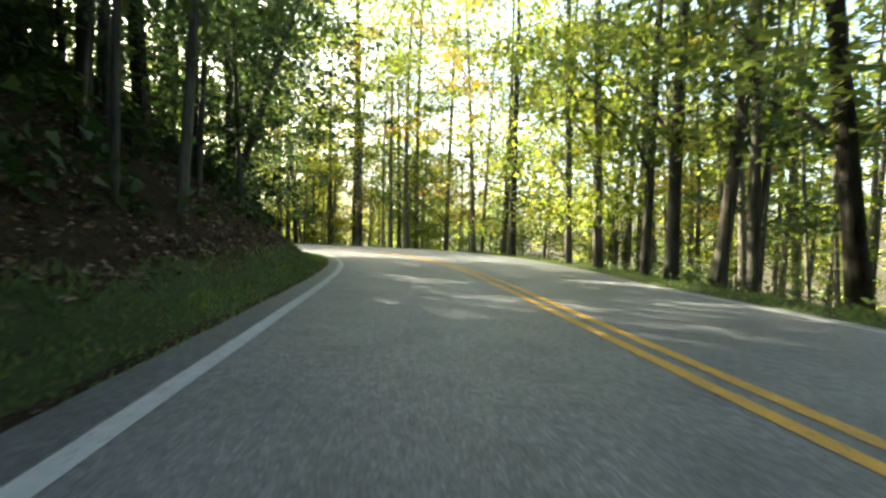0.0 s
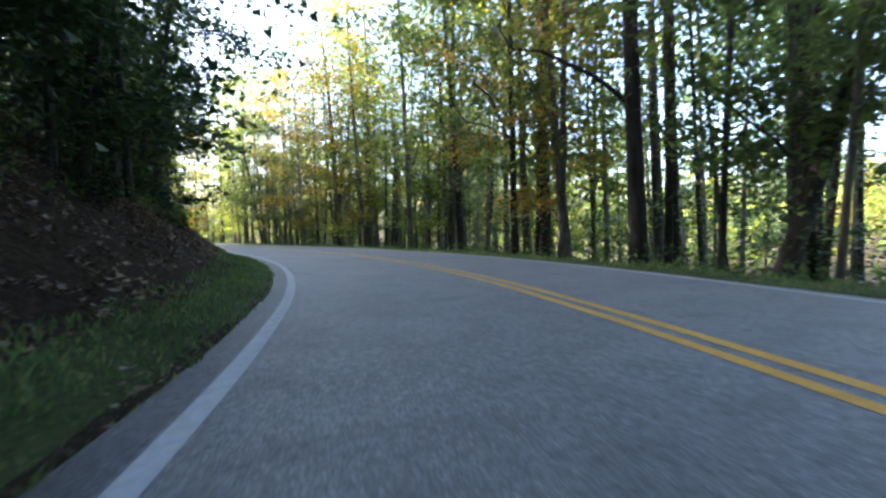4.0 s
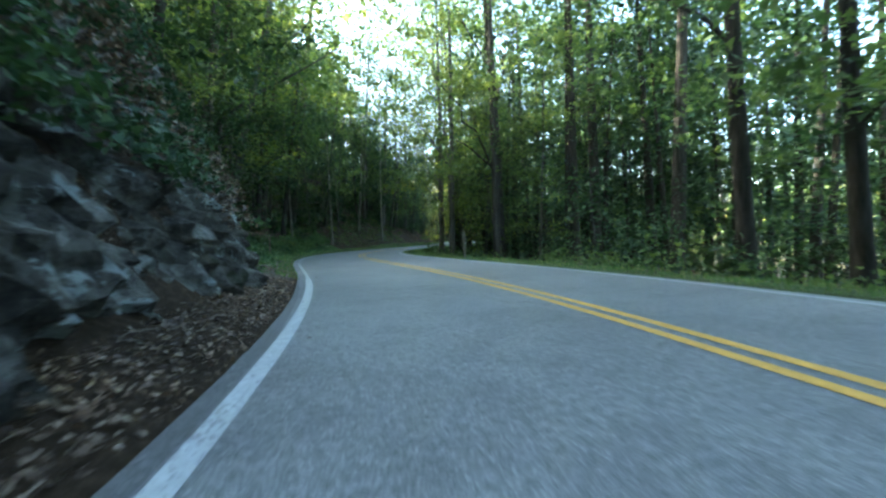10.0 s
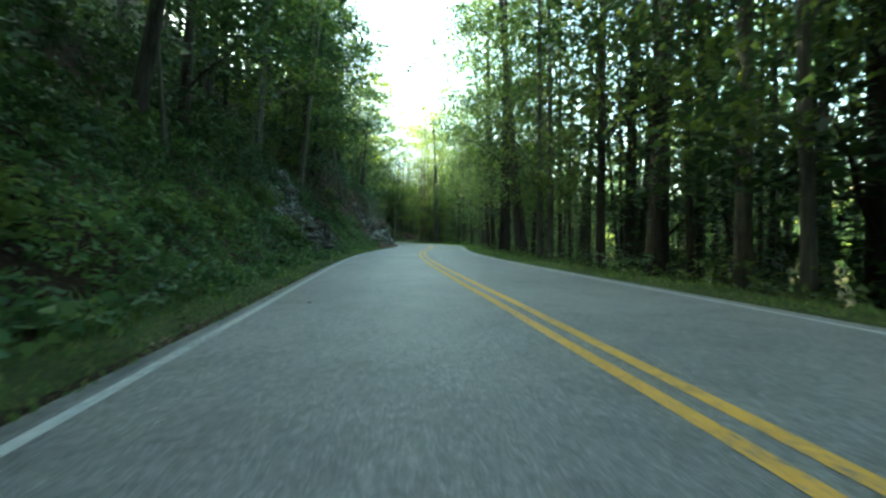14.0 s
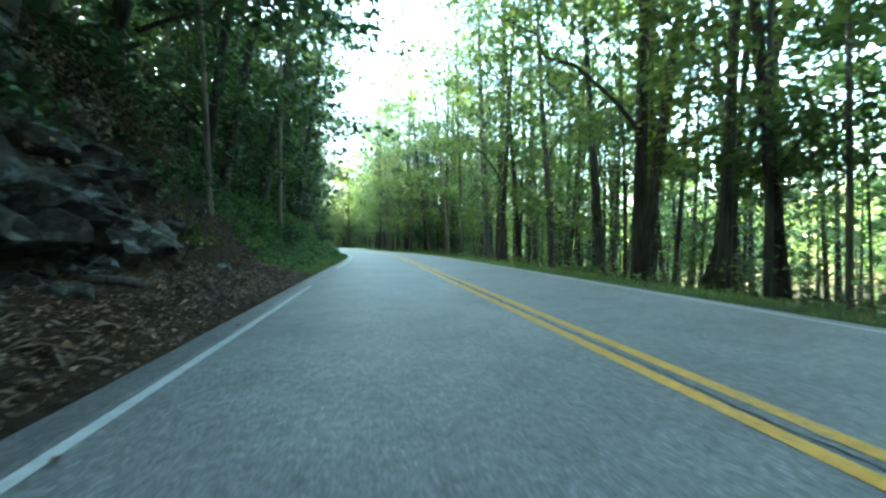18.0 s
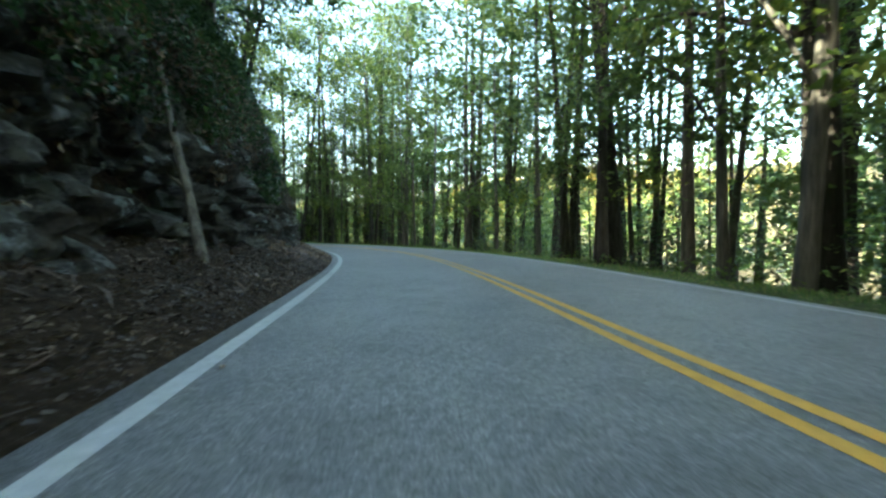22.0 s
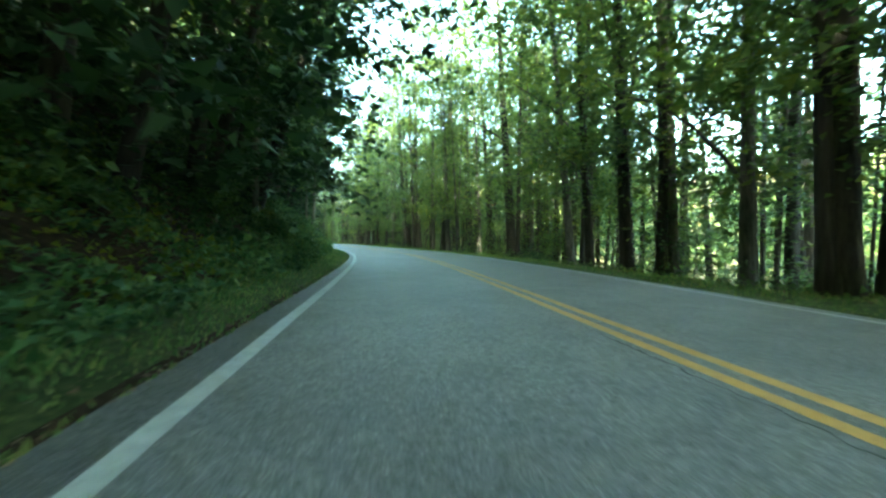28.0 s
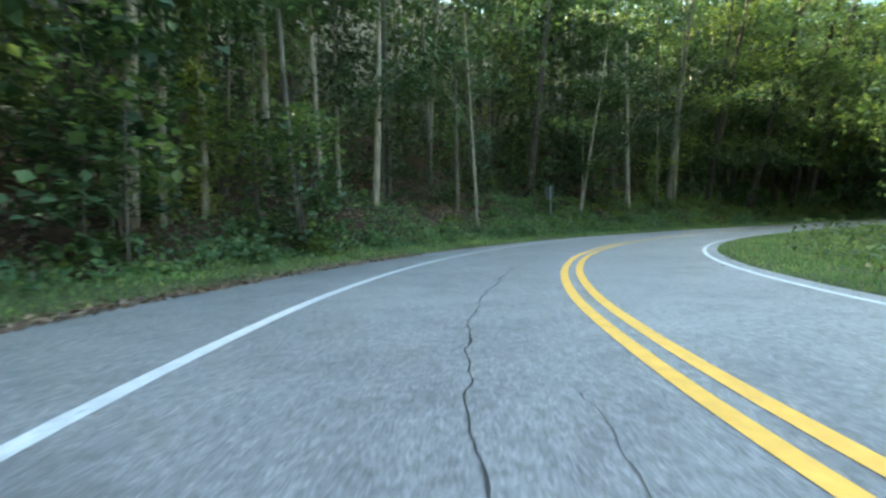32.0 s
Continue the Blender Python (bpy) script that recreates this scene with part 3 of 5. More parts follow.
# ---- trees ----
def tree_kind(name, label, h, r, low, spread, clumps, per, leaf, bark, foliage, bend, seed, group, fork=False):
    """A forest tree: trunk, limbs and a crown of many leaves."""
    rng = np.random.default_rng(seed)
    root = tagged(new(name), label, "tree", group)
    k = np.linspace(0, 1, 10)
    ph, am = rng.uniform(0, 6.3), bend * h
    line = np.stack([am * np.sin(k * 2.4 + ph) - am * np.sin(ph), am * np.cos(k * 2.1 + ph * 1.7) - am * np.cos(ph * 1.7), k * (h + 0.6) - 1.1], 1)
    rad = r * (1 - 0.86 * k ** 0.9) * np.where(k < 0.06, 1.35, 1)
    part("trunk", mesh("trunk", *tube(line, rad, 9), bark, True), root)
    tips = []
    n_limb = 5
    for i in range(n_limb):
        q = low / h + (0.92 - low / h) * (i + rng.uniform(0.1, 0.8)) / n_limb
        b = np.array([np.interp(q, k, line[:, j]) for j in range(3)])
        a = rng.uniform(0, 6.3) + i * 2.4
        reach = spread * rng.uniform(0.5, 0.85) * (1.1 - 0.5 * q)
        rise = reach * rng.uniform(0.35, 0.9)
        if fork and i == 0:
            reach, rise = spread * 0.5, h * 0.45
        u = np.linspace(0, 1, 6)[:, None]
        e = np.array([math.cos(a) * reach, math.sin(a) * reach, rise])
        pts = b + e * u + np.array([0, 0, 0.35 * reach]) * (u * (1 - u)) + rng.normal(0, 0.06 * reach, (6, 3)) * u
        r0 = max(0.02, np.interp(q, k, rad) * (0.8 if fork and i == 0 else 0.36))
        part("limb", mesh("limb", *tube(pts, r0 * (1 - 0.8 * u[:, 0]), 6), bark, True), root)
        tips += [pts[3], pts[4], pts[5]]
    nb = clumps // 6
    c, size = [np.array(k_) for k_ in tips], [spread * 0.2] * len(tips)
    for i in range(nb):
        q = low / h + (1 - low / h) * (i + rng.uniform(0, 1)) / nb
        ww = spread * math.sin(min(1, max(0.06, (q - low / h) / (1.02 - low / h))) ** 0.75 * math.pi * 0.94) ** 0.6
        b = np.array([np.interp(q, k, line[:, j]) for j in range(3)])
        a, reach = i * 2.4 + rng.uniform(-0.5, 0.5), ww * rng.uniform(0.55, 1.1)
        rise = reach * rng.uniform(-0.12, 0.45)
        for f in np.linspace(0.25, 1, 6):
            side = rng.normal(0, 0.18 * reach) * f
            c.append(b + np.array([math.cos(a) * reach * f - math.sin(a) * side, math.sin(a) * reach * f + math.cos(a) * side, rise * f + rng.normal(0, 0.12)]))
            size.append(spread * rng.uniform(0.13, 0.25) * (1.15 - 0.35 * f))
    c, size = np.array(c), np.array(size)
    clumps, per = len(c), int(per * 1.2)
    core = max(4, per // 4)
    wide = np.concatenate([np.full(core, 0.5), np.full(per - core, 1.0)])
    big = np.concatenate([np.full(core, 1.25), np.full(per - core, 0.75)])
    p = (c[:, None] + rng.normal(size=(clumps, per, 3)) * (size[:, None] * wide[None])[:, :, None] * np.array([1, 1, 0.36])).reshape(-1, 3)
    leaf = leaf * np.tile(big, clumps) * rng.uniform(0.65, 1.35, clumps * per)
    part("crown", mesh("crown", *chips(p, leaf, rng, 0.6), foliage), root)
    return root


KINDS = {}


def kind_of(key, *a, **k):
    KINDS.setdefault(key, []).append(tree_kind(*a, **k))


for i in range(2):
    kind_of("big", "deciduous_tree", "stout forest tree with dark furrowed bark and green crown", 21, 0.36, 4.2, 6.0, 100, 50, 0.215, BARK_DARK, LEAF_MID, 0.012, 11 + i, "roadside forest")
    kind_of("mid", "deciduous_tree", "tall straight forest tree with dark bark and green crown", 17.5, 0.19, 3.2, 5.0, 94, 46, 0.215, BARK_DARK, LEAF_MID, 0.014, 21 + i, "roadside forest")
    kind_of("mid", "deciduous_tree", "tall forest tree with grey bark and light green crown", 17, 0.18, 3.0, 5.0, 94, 46, 0.215, BARK_GREY, LEAF_FRESH, 0.016, 31 + i, "roadside forest")
    kind_of("slim", "young_tree", "slim young forest tree with grey bark and light crown", 11.5, 0.1, 2.0, 2.6, 58, 40, 0.18, BARK_GREY, LEAF_MID, 0.02, 41 + i, "roadside forest")
    kind_of("pale", "pale_barked_tree", "slender tree with pale smooth bark above the bank", 14, 0.12, 3.4, 3.4, 74, 44, 0.2, BARK_PALE, LEAF_DEEP_SHADE, 0.022, 51 + i, "roadside forest")
    kind_of("deep", "understorey_tree", "dense dark-leaved tree on the shaded bank", 13, 0.16, 0.8, 4.0, 112, 46, 0.225, BARK_DARK, LEAF_DEEP_SHADE, 0.018, 61 + i, "bank trees")
kind_of("gold", "turning_tree", "forest tree with leaves turning yellow", 16, 0.17, 2.8, 4.0, 96, 46, 0.215, BARK_GREY, LEAF_GOLD, 0.016, 71, "roadside forest")
kind_of("lime", "turning_tree", "sunlit forest tree with bright yellow-green leaves", 16.5, 0.18, 2.2, 4.3, 104, 48, 0.215, BARK_GREY, LEAF_LIME, 0.016, 73, "roadside forest")
kind_of("fork", "deciduous_tree", "big forked tree with dark bark beside the road", 18, 0.28, 3.0, 4.8, 100, 46, 0.22, BARK_DARK, LEAF_MID, 0.02, 75, "roadside forest", fork=True)


def sapling_kind(label, h, spread, clumps, per, leaf, foliage, seed):
    rng = np.random.default_rng(seed)
    root = tagged(new("sapling"), label, "sapling", "understorey")
    k = np.linspace(0, 1, 6)
    line = np.stack([0.12 * h * k ** 2 * math.cos(seed), 0.12 * h * k ** 2 * math.sin(seed), k * h - 0.2], 1)
    part("stem", mesh("stem", *tube(line, 0.03 * (1.05 - k) + 0.006, 5), BARK_GREY, True), root)
    q = rng.uniform(0.12, 1, clumps)
    a = rng.uniform(0, 6.3, clumps)
    rr = spread * np.sqrt(rng.uniform(0.05, 1, clumps)) * np.sin(np.clip(q, 0.1, 0.95) * np.pi) ** 0.5
    c = np.stack([np.interp(q, k, line[:, 0]) + rr * np.cos(a), np.interp(q, k, line[:, 1]) + rr * np.sin(a), q * h], 1)
    p = (c[:, None] + rng.normal(size=(clumps, per, 3)) * np.array([0.3, 0.3, 0.12])).reshape(-1, 3)
    part("foliage", mesh("foliage", *leaves(p, leaf, rng, 0.65), foliage), root)
    return root


BROAD = sapling_kind("broad-leaved sapling with drooping dark green leaves", 3.4, 1.1, 18, 17, 0.24, LEAF_DEEP_SHADE, 5)
SAPS = [sapling_kind("leafy sapling with thin stem under the trees", 4.2, 1.3, 22, 16, 0.17, LEAF_MID, 1), sapling_kind("tall thin sapling with layered light leaves", 5.6, 1.6, 28, 15, 0.19, LEAF_LIME, 2),
        sapling_kind("low dark green sapling on the bank", 2.6, 1.1, 18, 17, 0.15, LEAF_DEEP_SHADE, 3), sapling_kind("leafy sapling with broad green leaves", 3.4, 1.2, 20, 16, 0.18, LEAF_MID, 4)]


def bush_kind(label, r, n, leaf, foliage, seed, name="bush"):
    rng = np.random.default_rng(seed)
    root = tagged(new(name), label, name.replace("_", " "), "undergrowth")
    part("stem", mesh("stem", *tube(np.array([[0, 0, -0.1], [0.05, 0.02, r * 0.4], [0.12, -0.05, r * 0.8]]), [0.016, 0.011, 0.004], 5), BARK_GREY, True), root)
    d = rng.normal(size=(n, 3))
    d /= np.linalg.norm(d, axis=1)[:, None]
    p = d * r * (rng.uniform(0.25, 1, n) ** 0.6 * (0.8 + 0.35 * np.sin(d[:, 0] * 5 + seed) * np.cos(d[:, 1] * 4)))[:, None]
    p[:, 2] = np.abs(p[:, 2]) * 0.95 + 0.02
    part("foliage", mesh("foliage", *leaves(p, leaf, rng, 0.5, 0.6), foliage), root)
    return root


BUSH = [bush_kind("rounded green bush at the foot of the bank", 0.75, 380, 0.12, LEAF_MID, 1), bush_kind("dark green shrub in the undergrowth", 0.9, 420, 0.13, LEAF_DEEP_SHADE, 2),
        bush_kind("low weedy bush with yellowing leaves", 0.6, 320, 0.1, LEAF_LIME, 3)]
WEED = [bush_kind("clump of broad-leaved green weeds on the bank", 0.55, 270, 0.14, LEAF_WEED, 7, "weed_clump"), bush_kind("clump of tall leafy weeds on the bank", 0.75, 330, 0.16, LEAF_WEED, 8, "weed_clump")]
TURN = random.Random(5)


def plant(kind, s, v, size=1.0, lean=None, stretch=1.0, label=""):
    """One tree of that kind on the land."""
    pool = KINDS[kind]
    ob = pool[TURN.randrange(len(pool))]
    ln = lean or (TURN.gauss(0, 0.025), TURN.gauss(0, 0.025))
    c = copy_thing(ob, spot(s, v, -0.05, TURN.uniform(0, 6.28), size, ln, stretch))
    return tagged(c, label)


def leaning(kind, s, v, size, tilt, label="", way=None):
    """One tree tilted across the road: tilt above 0 to the valley, or along a heading."""
    pool = KINDS[kind]
    th = float(np.interp(s, RS, RT)) if way is None else way
    m = spot(s, v, -0.05)
    m = m @ Matrix.Rotation(-tilt, 4, (math.cos(th), math.sin(th), 0)) @ Matrix.Rotation(TURN.uniform(0, 6.28), 4, "Z") @ Matrix.Scale(size, 4)
    return tagged(copy_thing(pool[TURN.randrange(len(pool))], m), label)


def stand(rows, kinds=("mid", "mid", "slim")):
    """Trees by place along the road, sideways place and girth."""
    for s, v, d in rows:
        if d >= 0.5:
            plant("big", s, v, d / 0.72, None, min(1.75, max(1.0, 18 / d / 21)))
        elif d >= 0.26:
            k = d / 0.38
            plant(kinds[TURN.randrange(2)], s, v, k, None, min(1.9, max(1.0, 24 / (17.5 * k))))
        else:
            k = max(d, 0.13) / 0.2
            plant(kinds[2], s, v, k, None, min(2.0, max(1.0, 17 / (11.5 * k))))

# ---- trees of the valley side, as they stand ----
# kinds for the sunny bend, with the sun's yellow in the leaf colour
SUNNY = ("lime", "mid", "slim")
stand([(94, -6.4, .4), (99.5, -5, .3), (101, -5, .37), (103.2, -5, .3), (104.2, -5, .38), (105.6, -5, .34), (106.6, -5, .24), (110, -5.5, .48), (114, -5.1, .24), (117.5, -5.7, .41), (121, -5.4, .25)], SUNNY)
stand([(134, -6.5, .24), (144.4, -5, .36), (147, -6.2, .21), (152.8, -5, .29), (155.2, -5, .28), (158.1, -5, .48), (159.2, -6.2, .2), (162, -5, .15)])
plant("fork", 130.5, -6.3, 1.05)
stand([(181.5, -4.9, .52), (184.5, -5.4, .25), (187, -5.1, .29), (189.5, -5.1, .35), (191, -5.3, .34), (195.5, -5.8, .37), (200, -6.1, .66), (202, -4.9, .26), (203.5, -6, .4), (210, -5, .39),
       (214.5, -4.9, .36), (220, -5.5, .39), (231.5, -5.7, .4), (238, -6, .47)])
leaning("mid", 161.1, -5.1, 1.0, 0.36, "dark forest tree leaning out over the valley")
leaning("mid", 318.0, -5.9, 1.2, 0.2, "stout forest tree leaning out over the valley")
leaning("slim", 319.5, -6.6, 1.3, 0.26, "slim forest tree leaning out over the valley")
stand([(241, -5, .2), (243, -5.3, .53), (246.5, -5, .44), (252.4, -4.9, .42), (253.5, -5.8, .38), (257.9, -5, .58), (259.5, -5, .36), (261.5, -6.4, .22), (267, -5.1, .17), (267.7, -5, .29), (268.4, -5.2, .29), (272.5, -5.5, .34), (275, -6, .62), (278.5, -5.7, .4),
       (280.5, -5.1, .26), (290, -6, .47), (296, -5.6, .32), (299, -6.5, .28), (302.5, -6.2, .51)])
stand([(304.3, -5, .36), (307.2, -4.8, .3), (310.5, -6.4, .16), (312.5, -5.5, .3), (319.3, -5, .4), (321, -6, .35), (322.5, -5.7, .2), (324, -5.8, .14), (327.6, -5, .48), (330.5, -5, .42), (333.5, -5, .4), (335, -5.1, .23), (335.6, -5.6, .18),
       (339, -6.4, .32), (343.5, -5.5, .2), (345, -5.4, .21), (346.5, -5.6, .25), (352.5, -6, .24)])
stand([(355, -6.7, .31), (357, -6.4, .31), (359, -6.7, .48), (361.7, -5, .36), (363.5, -6.5, .42), (365.5, -5.7, .3), (368, -5, .38), (369.9, -5, .24), (372.5, -5, .44), (374.3, -5, .3), (375.1, -5.2, .2), (375.7, -5.4, .22), (378.6, -5, .2), (379, -5.4, .13), (379.5, -5.5, .52),
       (383.5, -6.6, .37), (385.5, -5.9, .48), (387.5, -6.7, .95), (389, -6.3, .25), (390.5, -5.9, .2)])
stand([(398.5, -6.6, .33), (402.5, -5.9, .32), (406.4, -5, .42), (412.6, -5, .33), (415.6, -5, .45), (416.4, -5.2, .25), (417.1, -5.1, .28), (418.2, -5.3, .15), (419.3, -5, .17), (427, -6.3, .3), (433, -7, .26), (439, -6.5, .39), (445, -5.7, .35), (450.5, -5.6, .4), (454, -5.8, .28),
       (455.5, -5.9, .15), (457.5, -6.3, .22), (465.5, -7.1, .23), (470, -8.6, .4), (478, -9.8, .42), (461, -8.2, .45)])
# trees of the bank
stand([(108.5, 5.4, .13), (107, 5.3, .2), (104, 6, .15), (110.5, 6.3, .2), (112, 5.6, .12), (102, 5.6, .16), (115, 6.4, .2), (121, 6.2, .18), (125, 5.8, .14), (141, 6.0, .16)], ("deep", "deep", "slim"))
stand([(189.5, 4.9, 0.2), (192, 6.4, 0.21), (196.5, 6, 0.13), (199.5, 5.2, 0.17), (205, 5.9, 0.27), (211.5, 9.4, 0.14), (214, 6.6, 0.11), (214.5, 9.7, 0.36), (310.5, 5.7, 0.18), (318.5, 5.7, 0.14), (322, 7, 0.26), (390, 6.2, 0.24)],
      ("pale", "pale", "pale"))
stand([(396, 5.7, 0.2), (400, 5.3, 0.12), (415.5, 5.8, 0.19), (419, 5.4, 0.23), (436.5, 6.1, 0.36), (448, 6.8, 0.21), (448, 10.2, 0.28), (455.5, 8.8, 0.22), (466.5, 6.9, 0.29), (469, 7, 0.25), (464, 7.4, .18), (458, 8.4, .2), (481, 6.3, 0.12), (485.7, 8.9, 0.2), (484.8, 9.3, .16), (490.2, 8.2, 0.3), (489.3, 8.3, 0.32), (495, 9.5, .2), (493, 10.5, .3)],
      ("pale", "pale", "pale"))

plant("pale", 475, 16, 1.9, label="stout tree with pale grey bark high on the slope")
# two slender pale trunks that lean together
leaning("pale", 473.4, 6.8, 0.9, 0.13, "slender pale trunk leaning above the verge", radians(-103))
leaning("pale", 472.6, 7.4, 0.75, 0.06, "slender pale trunk leaning above the verge", radians(-103))

# ---- the forest behind ----
def fill(n, s0, s1, v0, v1, kinds, gap=1.6, size=(0.75, 1.2), taken=[]):
    """Random trees over a stretch, kept apart."""
    k = 0
    for _ in range(n * 6):
        s, v = TURN.uniform(s0, s1), TURN.uniform(v0, v1)
        x, y = at(s, v)
        ss, vv_ = along(x, y)
        if abs(vv_[0]) < abs(v) - 0.6:
            continue
        if any((x - a) ** 2 + (y - b) ** 2 < gap * gap for a, b in taken):
            continue
        taken.append((float(x), float(y)))
        plant(kinds[TURN.randrange(len(kinds))], s, v, TURN.uniform(*size))
        k += 1
        if k >= n:
            break


fill(8, 30, 64, -9, -4.8, ["lime", "mid", "gold", "mid"])
fill(16, 60, 96, -13, -7.6, ["lime", "mid", "gold", "lime"], 1.5, (1.05, 1.4))
fill(10, 30, 120, -13, -6.5, ["lime", "lime", "mid", "gold", "slim"])
fill(4, 30, 58, 14, 20, ["lime", "mid", "gold", "slim"])
fill(7, 160, 182, -8, -5.2, ["mid", "slim", "mid"], 1.6, (0.95, 1.2))
fill(6, 182, 235, -9, -7, ["mid", "slim"])
fill(15, 422, 472, -11, -6.6, ["mid", "slim", "big"])
fill(12, 235, 430, -9.5, -7.5, ["slim", "mid", "slim"], 1.6, (0.9, 1.5))
def arch(n, s0, s1, v0, v1, kinds, size, tilt, label="bank tree leaning out over the road"):
    """Trees that lean out over the road."""
    for k in range(n):
        s = s0 + (s1 - s0) * (k + TURN.uniform(0.1, 0.9)) / n
        leaning(kinds[TURN.randrange(len(kinds))], s, TURN.uniform(v0, v1), TURN.uniform(*size), TURN.uniform(*tilt), label)


arch(5, 118, 136, 6.2, 7.5, ["deep", "mid"], (0.8, 1.0), (0.08, 0.16))
arch(10, 144, 187, 6.2, 7.6, ["deep", "mid", "mid"], (0.85, 1.1), (0.08, 0.2))
arch(9, 200, 232, 6.4, 8.0, ["mid", "deep"], (1.0, 1.2), (0.06, 0.14))
arch(8, 252, 286, 6.8, 8.2, ["mid", "deep"], (1.0, 1.25), (0.08, 0.18))
arch(13, 286, 332, 6.2, 7.7, ["deep", "mid"], (1.0, 1.3), (0.08, 0.2))
arch(7, 332, 352, 6.4, 7.6, ["deep", "mid"], (0.7, 0.95), (0.12, 0.25))
arch(4, 320, 334, 6.4, 7.2, ["mid", "deep"], (1.0, 1.15), (0.12, 0.2))
arch(7, 434, 462, 6.0, 7.4, ["deep", "mid"], (1.2, 1.5), (0.16, 0.28))
arch(9, 358, 392, 6.6, 8.0, ["deep", "mid"], (0.95, 1.25), (0.1, 0.22))
arch(18, 396, 466, 6.4, 8.2, ["mid", "deep", "mid"], (1.15, 1.5), (0.08, 0.2))
arch(9, 104, 160, -6.6, -5.6, ["lime", "mid", "mid", "gold"], (0.95, 1.2), (-0.12, -0.03), "valley-side tree leaning in over the road")
arch(15, 172, 330, -6.8, -5.8, ["mid", "mid", "big"], (0.9, 1.15), (-0.1, -0.02), "valley-side tree leaning in over the road")
arch(14, 356, 462, -7.0, -5.8, ["mid", "mid", "big"], (0.95, 1.2), (-0.1, -0.02), "valley-side tree leaning in over the road")
arch(7, 430, 458, -7.4, -6.0, ["mid"], (1.1, 1.35), (-0.14, -0.05), "valley-side tree leaning in over the road")
arch(6, 332, 358, -7.4, -6.2, ["mid"], (1.1, 1.3), (-0.09, -0.02), "valley-side tree leaning in over the road")
fill(26, 101, 118, 5.9, 15, ["deep", "deep", "deep", "pale"], 1.5, (0.46, 0.6))
fill(7, 114, 124, 6.0, 13, ["deep"], 1.6)
fill(5, 124, 185, 7.4, 10, ["deep", "deep", "deep", "pale"], 2.2)
fill(12, 185, 228, 7.5, 13, ["deep", "pale", "mid", "slim"], 2.2)
fill(9, 228, 335, 8.2, 12, ["deep", "mid", "deep", "deep"], 2.2)
fill(5, 335, 393, 8.0, 11, ["deep", "mid", "deep"], 2.2)
fill(16, 440, 522, 8.4, 14, ["mid", "pale", "deep", "mid", "deep"], 2.2)


def woods(name, n, s0, s1, v0, v1, tall, spread, per, leaf, material, bark, label, seed, low=0.15):
    """The trees behind, too many to count: trunks and loose crowns."""
    rng = np.random.default_rng(seed)
    s, v = rng.uniform(s0, s1, n), v0 + (v1 - v0) * rng.uniform(0, 1, n) ** 1.25
    x, y = at(s, v)
    s2, v2 = along(x, y)
    ok = np.abs(v2) > np.abs(v) - 0.8
    x, y, z = x[ok], y[ok], height(s2[ok], v2[ok])
    h = tall * rng.uniform(0.7, 1.2, len(x))
    stems = []
    q = np.linspace(0, 1, 4)
    for a, b, c, d in zip(x, y, z, h):
        ln = rng.normal(0, 0.03, 2) * d
        stems.append(tube(np.stack([a + ln[0] * q, b + ln[1] * q, c - 0.5 + d * 0.95 * q], 1), 0.011 * d * rng.uniform(0.6, 1.3) * (1.05 - q), 5, False))
    leaf, n_leaf = leaf * (0.82 if material == LEAF_DEEP_SHADE else 0.74), 20
    m = max(4, int(per * 1.35) // (n_leaf * 4))
    w = spread * h / tall
    qq = low + (1 - low) * rng.uniform(0, 1, (len(x), m)) ** 0.85
    a = rng.uniform(0, 6.3, (len(x), m))
    rr = w[:, None] * rng.uniform(0.5, 1.1, (len(x), m)) * np.sin(np.clip(qq, 0.12, 0.97) * np.pi) ** 0.55
    f = np.array([0.3, 0.55, 0.8, 1.0])
    c = np.stack([x[:, None, None] + (rr * np.cos(a))[..., None] * f, y[:, None, None] + (rr * np.sin(a))[..., None] * f,
                  (z[:, None] + qq * h[:, None])[..., None] + (rr * rng.uniform(-0.1, 0.4, rr.shape))[..., None] * f], -1)
    c = c + rng.normal(0, 0.3, c.shape)
    p = (c[..., None, :] + rng.normal(size=(*c.shape[:3], n_leaf, 3)) * np.array([0.6, 0.6, 0.2]) * (0.6 + leaf)).reshape(-1, 3)
    root = tagged(new(name), label, "woods", kind="stuff")
    part("trunks", mesh("trunks", *joined(stems), bark, True), root)["kind"] = "stuff"
    part("foliage", mesh("foliage", *chips(p, leaf, rng, 0.55), material), root)["kind"] = "stuff"


# the hill's foliage takes the darkened leaf, so shade is in its colour
woods("hill_woods", 84, 116, 250, 10, 24, 14, 4.2, 1350, 0.36, LEAF_DEEP_SHADE, BARK_DARK, "dark dense woods on the hill above the road", 31, 0.03)
woods("hill_woods", 80, 240, 400, 9, 22, 14, 4.2, 1350, 0.36, LEAF_DEEP_SHADE, BARK_DARK, "dark dense woods on the hill above the cliff", 32, 0.03)
woods("hill_woods", 150, 395, 530, 9, 25, 18, 4.6, 1350, 0.36, LEAF_DEEP_SHADE, BARK_GREY, "shaded green woods on the slope above the road", 33, 0.03)
woods("hill_woods", 100, 122, 530, 22, 48, 15, 5.0, 448, 0.95, LEAF_DEEP_SHADE, BARK_DARK, "dark woods higher on the hill", 34, 0.03)
# woods at the bend take the brightened leaf, sunlight painted in
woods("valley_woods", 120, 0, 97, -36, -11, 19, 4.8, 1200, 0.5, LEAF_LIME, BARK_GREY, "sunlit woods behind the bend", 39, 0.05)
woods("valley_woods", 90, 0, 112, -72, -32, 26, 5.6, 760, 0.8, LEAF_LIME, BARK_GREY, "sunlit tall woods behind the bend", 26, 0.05)
